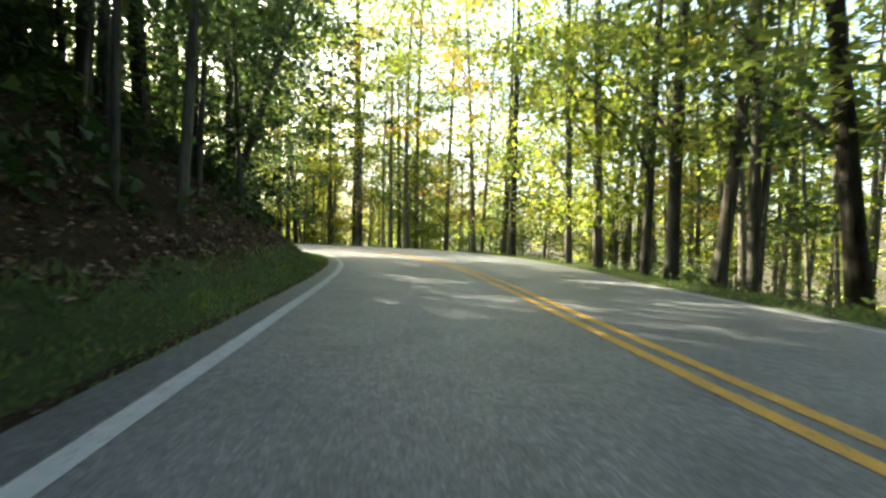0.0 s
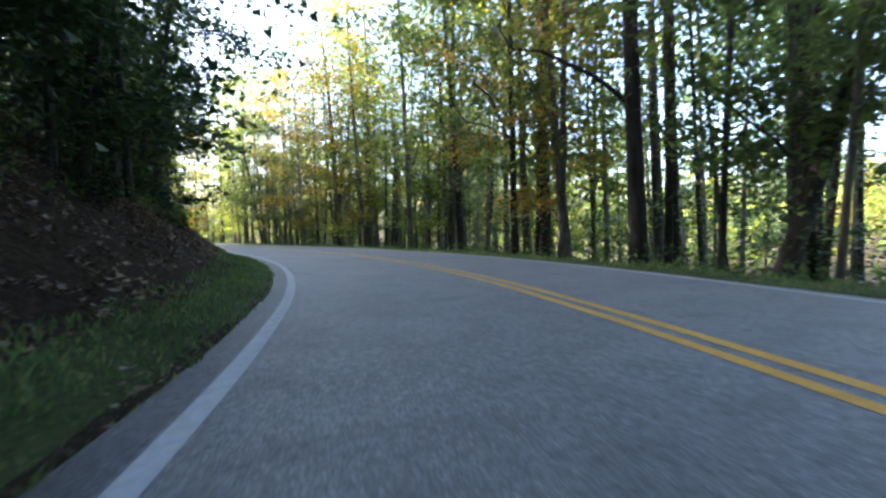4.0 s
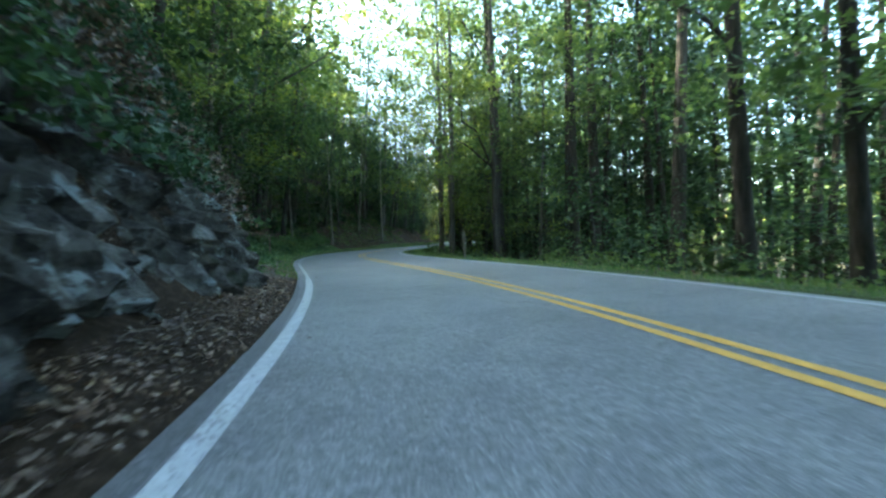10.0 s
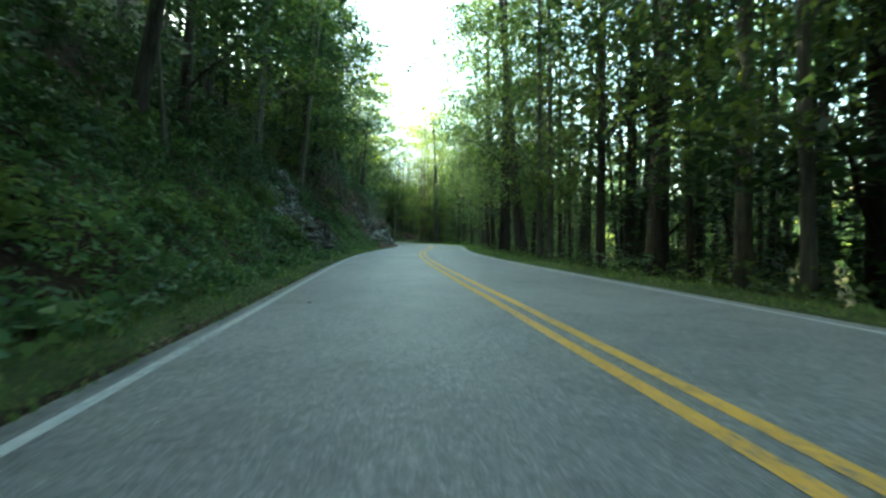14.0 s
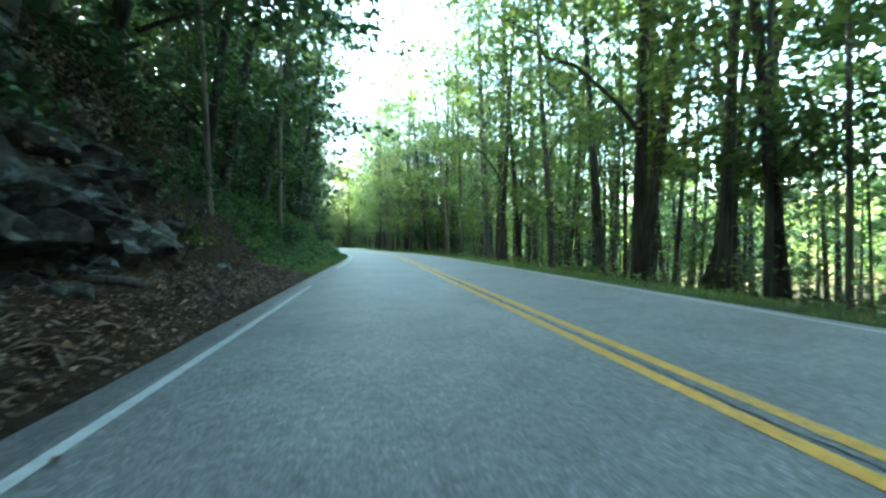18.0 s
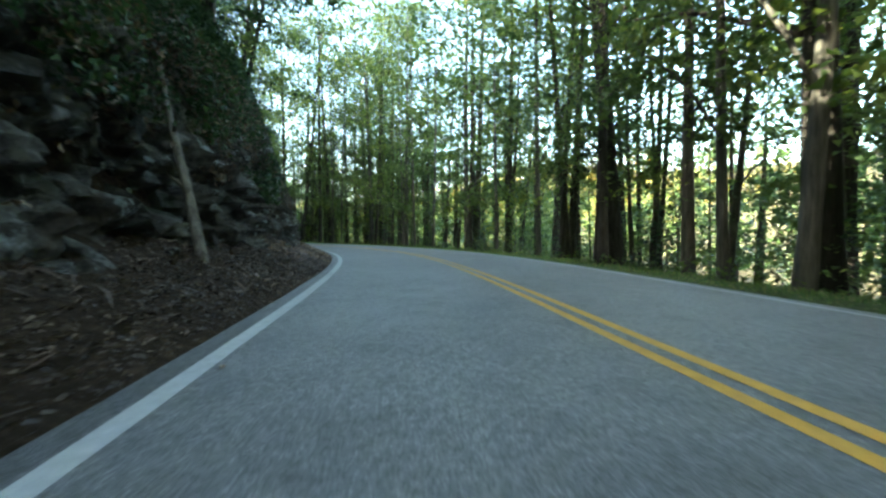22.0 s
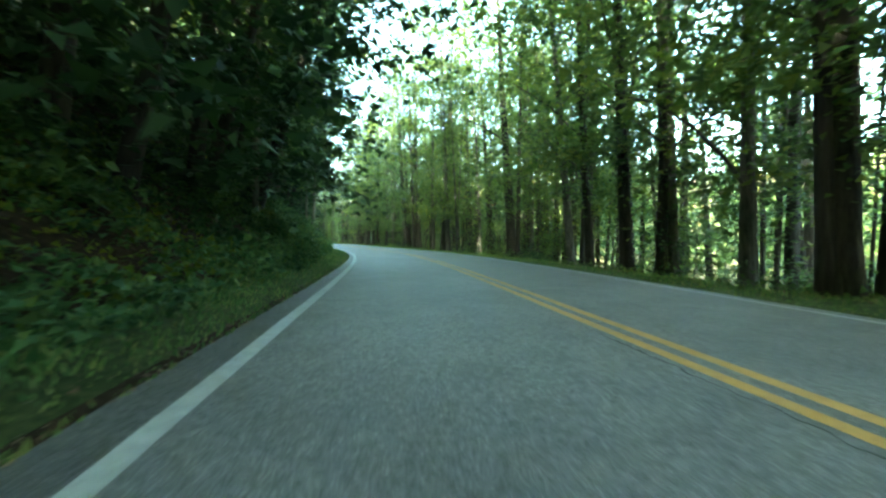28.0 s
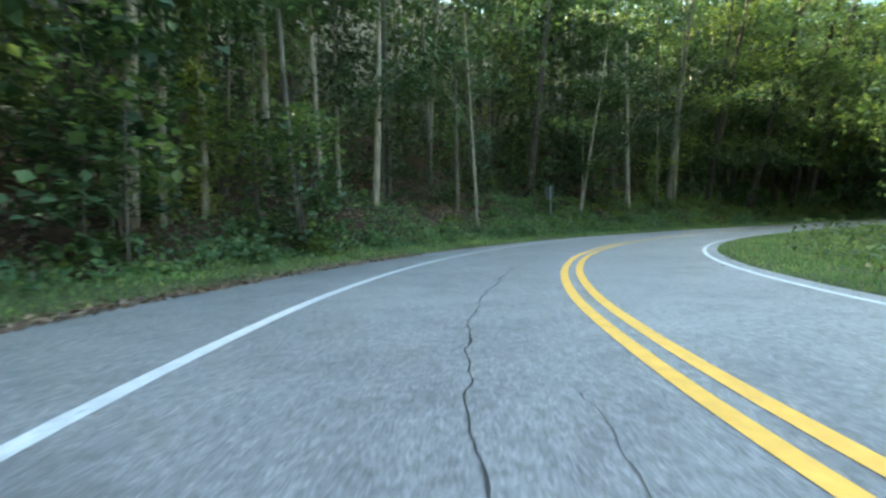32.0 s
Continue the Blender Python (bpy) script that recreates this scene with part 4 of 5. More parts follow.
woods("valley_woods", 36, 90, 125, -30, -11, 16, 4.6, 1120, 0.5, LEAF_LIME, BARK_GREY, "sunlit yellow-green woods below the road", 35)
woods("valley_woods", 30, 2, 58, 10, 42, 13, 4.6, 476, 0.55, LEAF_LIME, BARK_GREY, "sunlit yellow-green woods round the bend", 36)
woods("valley_woods", 46, 112, 172, -24, -8.5, 19, 4.8, 900, 0.38, LEAF_MID, BARK_GREY, "open woods below the road", 40, 0.3)
woods("valley_woods", 96, 166, 330, -24, -8.5, 22, 4.8, 1000, 0.42, LEAF_MID, BARK_DARK, "shaded green woods below the road", 37, 0.2)
woods("valley_woods", 46, 186, 233, -22, -8.0, 19, 4.6, 1260, 0.36, LEAF_DEEP_SHADE, BARK_DARK, "dense dark woods on the outside of the bend", 46, 0.04)
woods("valley_woods", 40, 233, 300, -24, -8.5, 21, 4.8, 1120, 0.36, LEAF_MID, BARK_DARK, "green woods below the rock cut", 47, 0.12)
woods("valley_woods", 72, 312, 372, -28, -8.5, 23, 5.0, 1260, 0.44, LEAF_MID, BARK_DARK, "deep green woods outside the bend", 44, 0.08)
woods("valley_woods", 54, 372, 440, -26, -8.5, 23, 5.0, 1260, 0.42, LEAF_MID, BARK_DARK, "green woods below the straight", 45, 0.1)
woods("valley_woods", 64, 326, 490, -24, -9, 23, 5.0, 1200, 0.42, LEAF_MID, BARK_DARK, "shaded green woods below the bends", 43, 0.25)
woods("valley_woods", 230, 60, 500, -60, -22, 19, 5.4, 760, 0.75, LEAF_MID, BARK_DARK, "green woods deeper in the valley", 38)

woods("hill_woods", 30, 128, 172, 5.9, 13, 11, 3.2, 1350, 0.26, LEAF_DEEP_SHADE, BARK_DARK, "dark low woods above the cut bank", 28, 0.02)
woods("hill_woods", 30, 84, 114, 6.5, 16, 15, 3.8, 1200, 0.3, LEAF_DEEP_SHADE, BARK_DARK, "dark woods over the inside of the bend", 27, 0.15)
woods("hill_woods", 40, 102, 128, 7.5, 15, 9.5, 3.0, 1200, 0.27, LEAF_DEEP_SHADE, BARK_DARK, "dark low woods above the cut bank", 30, 0.02)


woods("hill_woods", 22, 392, 434, 8.5, 22, 15, 4.2, 1300, 0.32, LEAF_DEEP_SHADE, BARK_DARK, "dark woods above the green bank", 29, 0.03)


def poles(name, n, s0, s1, v0, v1, tall, r0, r1, bark, label, seed):
    """Slender trunks deeper among the trees, their crowns lost in the foliage."""
    rng = np.random.default_rng(seed)
    s, v = rng.uniform(s0, s1, n), rng.uniform(v0, v1, n)
    x, y, z = surface(s, v)
    q = np.linspace(0, 1, 6)
    stems = []
    for a, b, c in zip(x, y, z):
        h, ln, bow = tall * rng.uniform(0.7, 1.2), rng.normal(0, 0.05, 2), rng.normal(0, 0.03, 2)
        px, py = a + h * (ln[0] * q + bow[0] * q * (1 - q)), b + h * (ln[1] * q + bow[1] * q * (1 - q))
        stems.append(tube(np.stack([px, py, c - 0.4 + h * q], 1), rng.uniform(r0, r1) * (1.05 - 0.75 * q), 6, False))
    tagged(new(name, mesh(name, *joined(stems), bark, True)), label, "trunks", kind="stuff")


poles("tree_trunks", 60, 120, 198, -14, -6.6, 15, 0.05, 0.15, BARK_DARK, "dark slender trunks in the open woods", 85)
poles("tree_trunks", 240, 236, 480, -15, -6.6, 15, 0.05, 0.15, BARK_DARK, "dark slender trunks deeper in the valley woods", 81)
poles("tree_trunks", 110, 20, 125, -16, -6.4, 15, 0.05, 0.14, BARK_GREY, "grey slender trunks in the sunlit woods", 82)
poles("tree_trunks", 130, 100, 330, 6.2, 14, 12, 0.04, 0.11, BARK_GREY, "thin grey trunks on the shaded bank", 83)
poles("tree_trunks", 120, 330, 520, 7.2, 16, 13, 0.04, 0.12, BARK_GREY, "thin grey trunks on the wooded slope", 84)

# ---- understorey ----
def scatter(pool, n, s0, s1, v0, v1, size=(0.7, 1.2), edge=None):
    for _ in range(n):
        s = TURN.uniform(s0, s1)
        v = TURN.uniform(v0, v1)
        v = v + (edge_l(s) if v0 > 0 else -edge_r(s))
        copy_thing(pool[TURN.randrange(len(pool))], spot(s, float(v), -0.03, TURN.uniform(0, 6.28), TURN.uniform(*size)))


scatter([SAPS[1], SAPS[3], SAPS[0]], 34, 20, 180, -9, -2.4)
scatter([SAPS[0], SAPS[2], SAPS[3]], 100, 180, 480, -10, -2.6)
scatter([SAPS[2], SAPS[3]], 20, 100, 128, 2.4, 8)
scatter([SAPS[2], SAPS[3]], 26, 120, 225, 3.0, 8)
scatter([SAPS[2], SAPS[3]], 10, 480, 500, 4.2, 8)
scatter([BROAD], 16, 486, 500, 1.4, 5.5)
scatter([BROAD], 8, 474, 486, 3.0, 6.0, (0.6, 1.0))
scatter([SAPS[2], SAPS[3], SAPS[0]], 14, 488, 499, 1.9, 4.5)
scatter([SAPS[2], SAPS[0]], 30, 255, 335, 3.4, 8)
scatter([SAPS[2], SAPS[3], SAPS[0]], 40, 395, 520, 3.4, 10)
scatter([BUSH[0], BUSH[2]], 30, 60, 200, -4.5, -1.9)
scatter([BUSH[0], BUSH[1]], 70, 200, 470, -4.8, -2.0)
scatter([BUSH[1], BUSH[0]], 24, 120, 200, 1.6, 4.5)
scatter([BUSH[1], BUSH[0]], 22, 200, 227, 1.9, 4.5)
scatter([BUSH[1], BUSH[0]], 46, 254, 322, 1.8, 4.5)
scatter([BUSH[0], BUSH[2], BUSH[1]], 50, 398, 476, 1.7, 5)
scatter([BUSH[0], BUSH[1]], 22, 476, 515, 2.6, 7)
scatter([BUSH[1]], 24, 336, 390, 4.2, 7.5)
scatter(WEED, 56, 440, 480, 1.2, 4.5)
scatter(WEED, 40, 254, 318, 1.1, 3.6)
scatter(WEED, 36, 398, 440, 1.1, 4.0)
scatter(WEED, 22, 200, 227, 1.3, 4.2)
scatter(WEED, 16, 478, 500, 1.2, 2.6)

# ---- rock ----
def rock_face(s0, s1, tall, deep, seed, label, push=0.2):
    """A broken cliff along the road: blocks set in and out, with cracks between."""
    ns_, nz = int((s1 - s0) / 0.1), int(tall / 0.1)
    ss = np.linspace(s0, s1, ns_)[:, None] * np.ones((1, nz))
    q = np.linspace(0, 1, nz)[None] * np.ones((ns_, 1))
    g, m0, m1, h1, m2 = bank(ss)
    fade = np.clip(np.minimum(ss - s0, s1 - ss) / 3.0, 0, 1)
    foot = m0 * g
    z = foot - 0.3 + q * tall * (0.35 + 0.65 * fade)
    v = edge_l(ss) + g + np.maximum(z - foot, 0) / m1 - push
    out = np.empty(ss.size)
    for i_, (a, b) in enumerate(zip(ss.ravel(), z.ravel())):
        tot = 0.4 * noise.noise((a * 0.25, b * 0.35, seed + 5))
        for k_, amp in ((0.7, 0.32), (1.7, 0.27), (3.7, 0.17), (7.5, 0.08)):
            p = Vector((a * k_ * 0.95 + 0.2 * b * k_, b * k_ * 1.15 - 0.12 * a * k_, seed))
            d, pts = noise.voronoi(p)
            c = pts[0]
            h_ = Vector((c.x * 5.3, c.y * 5.3, c.z + seed))
            tot += amp * (noise.noise(h_) * 1.7 + (p.x - c.x) * noise.noise(h_ + Vector((9, 0, 0))) * 0.7 + (p.y - c.y) * (noise.noise(h_ + Vector((0, 9, 0))) * 0.7 - 0.3))
            tot -= 0.5 * amp * max(0, 0.08 - (d[1] - d[0])) / 0.08
        out[i_] = tot
    v = v - (out.reshape(ss.shape) + 0.1) * deep * (0.15 + 0.85 * fade) + 0.7 * (1 - fade)
    x, y = at(ss, v)
    ob = new("rock_face", mesh("rock_face", np.stack([x, y, z], -1).reshape(-1, 3), grid_faces(ns_, nz)[:, ::-1], ROCK))
    return tagged(ob, label, "rock", kind="structure")


rock_face(226.5, 253, 3.7, 0.9, 3, "grey broken rock face with cracks beside the road")
rock_face(260.5, 271, 4.4, 0.9, 8, "pale slabs of rock showing through the green bank", 0.36)
rock_face(318, 332, 3.4, 1.0, 13, "tumbled grey rocks in the bank")
rock_face(331, 390, 5.8, 1.15, 17, "tall dark rock cliff with pale blocks beside the road")


def boulder_mesh(seed):
    """An angular block: the hull of a few points, its edges worn."""
    rng = np.random.default_rng(seed + 40)
    bm = bmesh.new()
    d = rng.normal(size=(13, 3))
    d /= np.linalg.norm(d, axis=1)[:, None]
    for c in d * rng.uniform(0.36, 0.56, (13, 1)) * np.array([1.15, 0.9, 0.72]):
        bm.verts.new(c)
    hull = bmesh.ops.convex_hull(bm, input=bm.verts)
    bmesh.ops.delete(bm, geom=[g for g in set(hull["geom_interior"]) | set(hull["geom_unused"]) if isinstance(g, bmesh.types.BMVert)], context="VERTS")
    bmesh.ops.bevel(bm, geom=bm.edges[:], offset=0.03, segments=2, affect="EDGES")
    bmesh.ops.triangulate(bm, faces=bm.faces)
    bmesh.ops.subdivide_edges(bm, edges=bm.edges[:], cuts=1)
    for v in bm.verts:
        v.co *= 1 + 0.05 * noise.noise(v.co * 5 + Vector((seed, 0, 0))) + 0.03 * noise.noise(v.co * 14)
    me = bpy.data.meshes.new("boulder")
    bm.to_mesh(me)
    bm.free()
    me.materials.append(ROCK)
    return me


BOULDERS = [boulder_mesh(k) for k in range(6)]


def boulder(s, v, size, turn=0.0, label="grey angular boulder at the foot of the bank", sunk=0.08):
    ob = new("boulder", BOULDERS[TURN.randrange(6)])
    ob.matrix_basis = spot(s, v, -sunk * size, turn, size)
    return tagged(ob, label, "boulder", "fallen rocks")


boulder(134.7, 5.35, 2.1, 1.9, "large rounded boulder beside the grass verge", 0.1)
boulder(133.2, 5.1, 0.9, 2.0, "grey boulder leaning on a larger one", 0.05)
boulder(136.2, 5.0, 0.8, 0.4, "grey boulder leaning on a larger one", 0.05)
for s_, v_, d_ in ((326.6, 5.0, 1.1), (325.0, 5.0, 0.6), (325.9, 4.5, 0.55), (328.2, 5.0, 0.6), (321.0, 5.6, 0.5), (324.2, 5.5, 0.7), (323.4, 5.9, 0.8), (322.4, 6.4, 0.7), (325.5, 6.2, 0.9), (327.0, 6.4, 0.8)):
    boulder(s_, v_, d_, s_ * 3, "pale grey fallen block below the rocky bank")
for k in range(54):
    s_ = TURN.choice([TURN.uniform(228, 252), TURN.uniform(318, 333), TURN.uniform(333, 392)])
    boulder(s_, float(edge_l(s_)) + TURN.uniform(1.1, 2.2), TURN.choice([0.18, 0.25, 0.35, 0.5, 0.75]), TURN.uniform(0, 6))
for k in range(46):
    s_ = TURN.uniform(364, 393)
    boulder(s_, float(edge_l(s_)) + TURN.uniform(0.8, 2.5), TURN.choice([0.12, 0.16, 0.22, 0.34]), TURN.uniform(0, 6), "small broken stone on the litter below the cliff")
for k in range(7):
    s_ = TURN.uniform(319, 329)
    boulder(s_, float(edge_l(s_)) + TURN.uniform(1.4, 2.6), TURN.uniform(0.6, 1.2), TURN.uniform(0, 6))

# ---- fallen wood ----
def log(s, v, length, r, turn, label, tilt=0.0, dz=0.0, stubs=2):
    """A fallen trunk with broken ends and stubs of limbs."""
    rng = np.random.default_rng(int(s * 10))
    root = tagged(new("log"), label, "log", "fallen wood")
    q = np.linspace(-0.5, 0.5, 9)
    line = np.stack([q * length, 0.012 * length * np.sin(q * 5 + s), 0.008 * length * np.cos(q * 7 + s)], 1)
    stem = part("trunk", mesh("trunk", *tube(line, r * (1.1 - 0.5 * (q + 0.5)) * (1 + 0.08 * rng.normal(size=9)), 9), WOOD, True), root)
    for i in range(stubs):
        b = line[2 + 3 * i]
        e = b + rng.normal(size=3) * np.array([0.2, 0.4, 0.3]) * length * 0.25 + [0, 0, 0.1]
        part("limb_stub", mesh("limb_stub", *tube(np.array([b, (b + e) / 2 + 0.03, e]), [r * 0.4, r * 0.3, r * 0.12], 6), WOOD, True), stem)
    _, _, th = 0, 0, float(np.interp(s, RS, RT))
    x, y = at(s, v)
    root.matrix_basis = Matrix.Translation((float(x), float(y), floor_z(s, v) + r * 0.8 + dz)) @ Euler((0, tilt, th + turn)).to_matrix().to_4x4()
    return root


log(337.0, 3.8, 3.4, 0.1, 0.06, "long weathered grey log lying along the road edge", 0.0)
log(334.6, 4.6, 2.4, 0.06, 0.2, "splintered grey log on the leaf litter")
log(335.0, 4.6, 3.8, 0.085, 0.13, "dead branchy log on the leaf litter")
log(334.2, 5.0, 2.2, 0.07, -0.5, "broken dead branch on the leaf litter")
log(338.5, 5.2, 2.6, 0.09, 0.6, "broken dead branch on the leaf litter")
log(325.3, 4.6, 2.0, 0.06, 0.9, "thin dead limb leaning on fallen rocks")
log(322.5, 4.9, 2.4, 0.05, 0.5, "thin dead limb leaning on fallen rocks")
log(134.0, 5.0, 2.0, 0.05, 0.15, "pale dead branch below a boulder")
log(192.5, 5.0, 2.6, 0.1, 1.0, "splintered dead log on the bank")
log(194.5, 5.2, 3.4, 0.05, 0.3, "long thin dead branch on the bank")
log(189.5, 5.6, 2.2, 0.07, -0.6, "dead branch on the leafy bank")
log(378.0, 4.9, 2.4, 0.06, 0.4, "fallen dead limb on the litter below the cliff")
log(362.0, 5.0, 2.8, 0.08, 0.2, "fallen dead limb on the litter below the cliff")
log(394.4, 3.62, 4.2, 0.03, 0.0, "thin pale branch lying along the asphalt edge", stubs=1)
log(463.0, 8.0, 4.0, 0.06, 0.8, "thin dead tree fallen down the slope", 0.3)
log(455.5, 8.5, 5.0, 0.07, 1.1, "thin dead tree fallen down the slope", 0.4)


def leaning_trunk(a, b, r, label):
    """A dead trunk propped against the cliff, from foot to top, each (s, v, z)."""
    root = tagged(new("dead_trunk"), label, "log", "fallen wood")
    p0, p1 = (np.array([*map(float, at(s, v)), z]) for s, v, z in (a, b))
    q_ = np.linspace(0, 1, 9)[:, None]
    line = p0 + (p1 - p0) * q_ + 0.06 * np.stack([np.sin(q_[:, 0] * 7), np.cos(q_[:, 0] * 5), 0 * q_[:, 0]], 1) * q_
    stem = part("trunk", mesh("trunk", *tube(line, r * (1.1 - 0.5 * q_[:, 0]), 9), WOOD, True), root)
    for k in (3, 5, 6):
        e = line[k] + np.array([0.3 * math.sin(k * 2.0), 0.3 * math.cos(k * 2.0), 0.25])
        part("limb_stub", mesh("limb_stub", *tube(np.array([line[k], (line[k] + e) / 2, e]), [r * 0.4, r * 0.3, r * 0.1], 6), WOOD, True), stem)


leaning_trunk((368.6, 4.2, 0.1), (366.8, 5.6, 3.6), 0.075, "dead trunk propped against the cliff")
leaning_trunk((454.4, 6.9, 1.9), (454.0, 9.6, 4.0), 0.05, "thin dead trunk lying down the slope")
for k in range(22):
    s_ = TURN.uniform(331.5, 339)
    log(s_, float(edge_l(s_)) + TURN.uniform(0.5, 2.0), TURN.uniform(0.7, 1.9), TURN.uniform(0.015, 0.045), TURN.uniform(-0.7, 0.7), "dead stick in a pile of broken wood", stubs=1)
for k in range(20):
    s_ = TURN.uniform(384, 398)
    log(s_, float(edge_l(s_)) + TURN.uniform(1.2, 5.0), TURN.uniform(0.5, 1.5), TURN.uniform(0.012, 0.03), TURN.uniform(-1.2, 1.2), "dead stick on the crumbling bank", stubs=1)
for k in range(34):
    s_ = TURN.choice([TURN.uniform(184, 200), TURN.uniform(226, 252), TURN.uniform(318, 392), TURN.uniform(125, 180)])
    log(s_, float(edge_l(s_)) + TURN.uniform(0.6, 2.4), TURN.uniform(0.6, 1.6), TURN.uniform(0.012, 0.035), TURN.uniform(-0.9, 0.9), "dead stick on the litter", stubs=1)

# ---- signs and posts ----
def plate(w, h, t, corner, seg=4):
    """A flat plate with rounded corners, standing in xz."""
    pts = []
    for cx, cz, a0 in ((w / 2 - corner, h / 2 - corner, 0), (-w / 2 + corner, h / 2 - corner, 90), (-w / 2 + corner, -h / 2 + corner, 180), (w / 2 - corner, -h / 2 + corner, 270)):
        for k in range(seg + 1):
            a = radians(a0 + 90 * k / seg)
            pts.append((cx + corner * math.cos(a), cz + corner * math.sin(a)))
    bm = bmesh.new()
    f = bm.faces.new([bm.verts.new((x, -t / 2, z)) for x, z in pts])
    ex = bmesh.ops.extrude_face_region(bm, geom=[f])
    for v in ex["geom"]:
        if isinstance(v, bmesh.types.BMVert):
            v.co.y += t
    bmesh.ops.recalc_face_normals(bm, faces=bm.faces)
    return bm


def bm_mesh(name, bm, material):
    me = bpy.data.meshes.new(name)
    bm.to_mesh(me)
    bm.free()
    me.materials.append(material)
    return me


def sign_post(root, tall):
    """A folded steel post, its ribs towards the bare backs of the plates."""
    bm = bmesh.new()
    for wide, deep, x_, y_ in ((0.055, 0.006, 0.0, 0.03), (0.006, 0.03, 0.026, 0.015), (0.006, 0.03, -0.026, 0.015)):
        bmesh.ops.create_cube(bm, size=1, matrix=Matrix.Translation((x_, y_, tall / 2 - 0.2)) @ Matrix.Diagonal((wide, deep, tall + 0.4, 1)))
    part("post", bm_mesh("post", bm, POSTSTEEL), root, "galvanised steel post")


def bolts(root, heights, y_):
    """Bolt heads that hold a plate to its post."""
    for z in heights:
        bm = bmesh.new()
        bmesh.ops.create_cone(bm, cap_ends=True, segments=8, radius1=0.012, radius2=0.012, depth=0.03, matrix=pose(0, y_, z, 90))
        part("bolt", bm_mesh("bolt", bm, POSTSTEEL), root, "", root.matrix_basis.inverted())


def warning_sign(s, v, turn=0.0):
    root = tagged(new("warning_sign"), "diamond road sign with plaque, bare grey back, on steel post", "road sign")
    sign_post(root, 2.05)
    big = part("sign_plate", bm_mesh("sign_plate", plate(0.74, 0.74, 0.004, 0.05), STEEL), root, "grey back of a diamond sign plate", pose(0, -0.006, 1.58, 0, 45, 0))
    low = part("plaque", bm_mesh("plaque", plate(0.46, 0.46, 0.004, 0.03), STEEL), root, "grey back of a square plaque", pose(0, -0.012, 0.86))
    bolts(big, (1.3, 1.82), 0.035)
    bolts(low, (0.74, 0.96), 0.035)
    root.matrix_basis = spot(s, v, 0, float(np.interp(s, RS, RT)) - radians(90) + turn)
    return root


def route_sign(s, v, turn=0.0):
    root = tagged(new("road_sign"), "tall dark plate on a thin steel post in the grass", "road sign")
    sign_post(root, 1.85)
    big = part("sign_plate", bm_mesh("sign_plate", plate(0.5, 0.62, 0.004, 0.04), DARKPLATE), root, "dark back of a sign plate", pose(0.1, -0.006, 1.5))
    bolts(big, (1.32, 1.68), 0.035)
    root.matrix_basis = spot(s, v, 0, float(np.interp(s, RS, RT)) - radians(90) + turn)
    return root


def marker_post(s, v, h=1.1):
    root = tagged(new("marker_post"), "pale weathered wooden marker post in the grass", "post", "marker posts")
    bm = bmesh.new()
    bmesh.ops.create_cube(bm, size=1, matrix=Matrix.Translation((0, 0, h / 2 - 0.1)) @ Matrix.Diagonal((0.08, 0.08, h + 0.2, 1)))
    bmesh.ops.bevel(bm, geom=bm.edges[:], offset=0.012, segments=2, affect="EDGES")
    post = part("post", bm_mesh("post", bm, POSTWOOD), root)
    bm = bmesh.new()
    bmesh.ops.create_cube(bm, size=1, matrix=Matrix.Translation((0, 0.043, h - 0.18)) @ Matrix.Diagonal((0.06, 0.008, 0.12, 1)))
    part("reflector", bm_mesh("reflector", bm, STEEL), post, "dull reflector plate")
    root.matrix_basis = spot(s, v, 0, float(np.interp(s, RS, RT)) + radians(90))
    return root


warning_sign(395.0, 4.25, radians(4))
route_sign(476.5, 6.0, radians(4))
marker_post(216.5, 4.35)
marker_post(221.4, -3.4)

# ---- grass, ground cover and litter ----
def sward(spans, wide, label, material=TURF, name="verge_turf"):
    """The close turf between the asphalt and the bank, under the longer blades."""
    for s0, s1 in spans:
        s = np.arange(s0, s1 + 0.1, 0.4)
        o = np.array([0.01, 0.12, 0.3, 0.5, 0.72, 0.95]) * wide
        ss, oo = np.repeat(s[:, None], 6, 1), np.repeat(o[None], len(s), 0)
        oo = oo * (1 + 0.22 * np.array([noise.noise((a * 0.7, 2.2, wide)) + 0.6 * noise.noise((a * 2.3, 5.2, wide)) for a in s]))[:, None]
        x, y, z = surface(ss.ravel(), (edge_l(ss) + oo).ravel())
        fade = np.minimum(oo, oo.max(1, keepdims=True) - oo).ravel()
        z = z + np.clip(fade * 0.12, -0.02, 0.02) + 0.004
        tagged(new(name, mesh(name, np.stack([x, y, z], 1), grid_faces(len(s), 6), material, True)), label, kind="structure")


sward([(96, 217), (255, 317), (397, 476)], 1.15, "short green turf along the foot of the bank")
sward([(217, 229)], 0.95, "bare gravelly dirt at the road edge", GRAVEL, "verge_gravel")
sward([(476, 512)], 1.7, "green turf beside the pull-off")


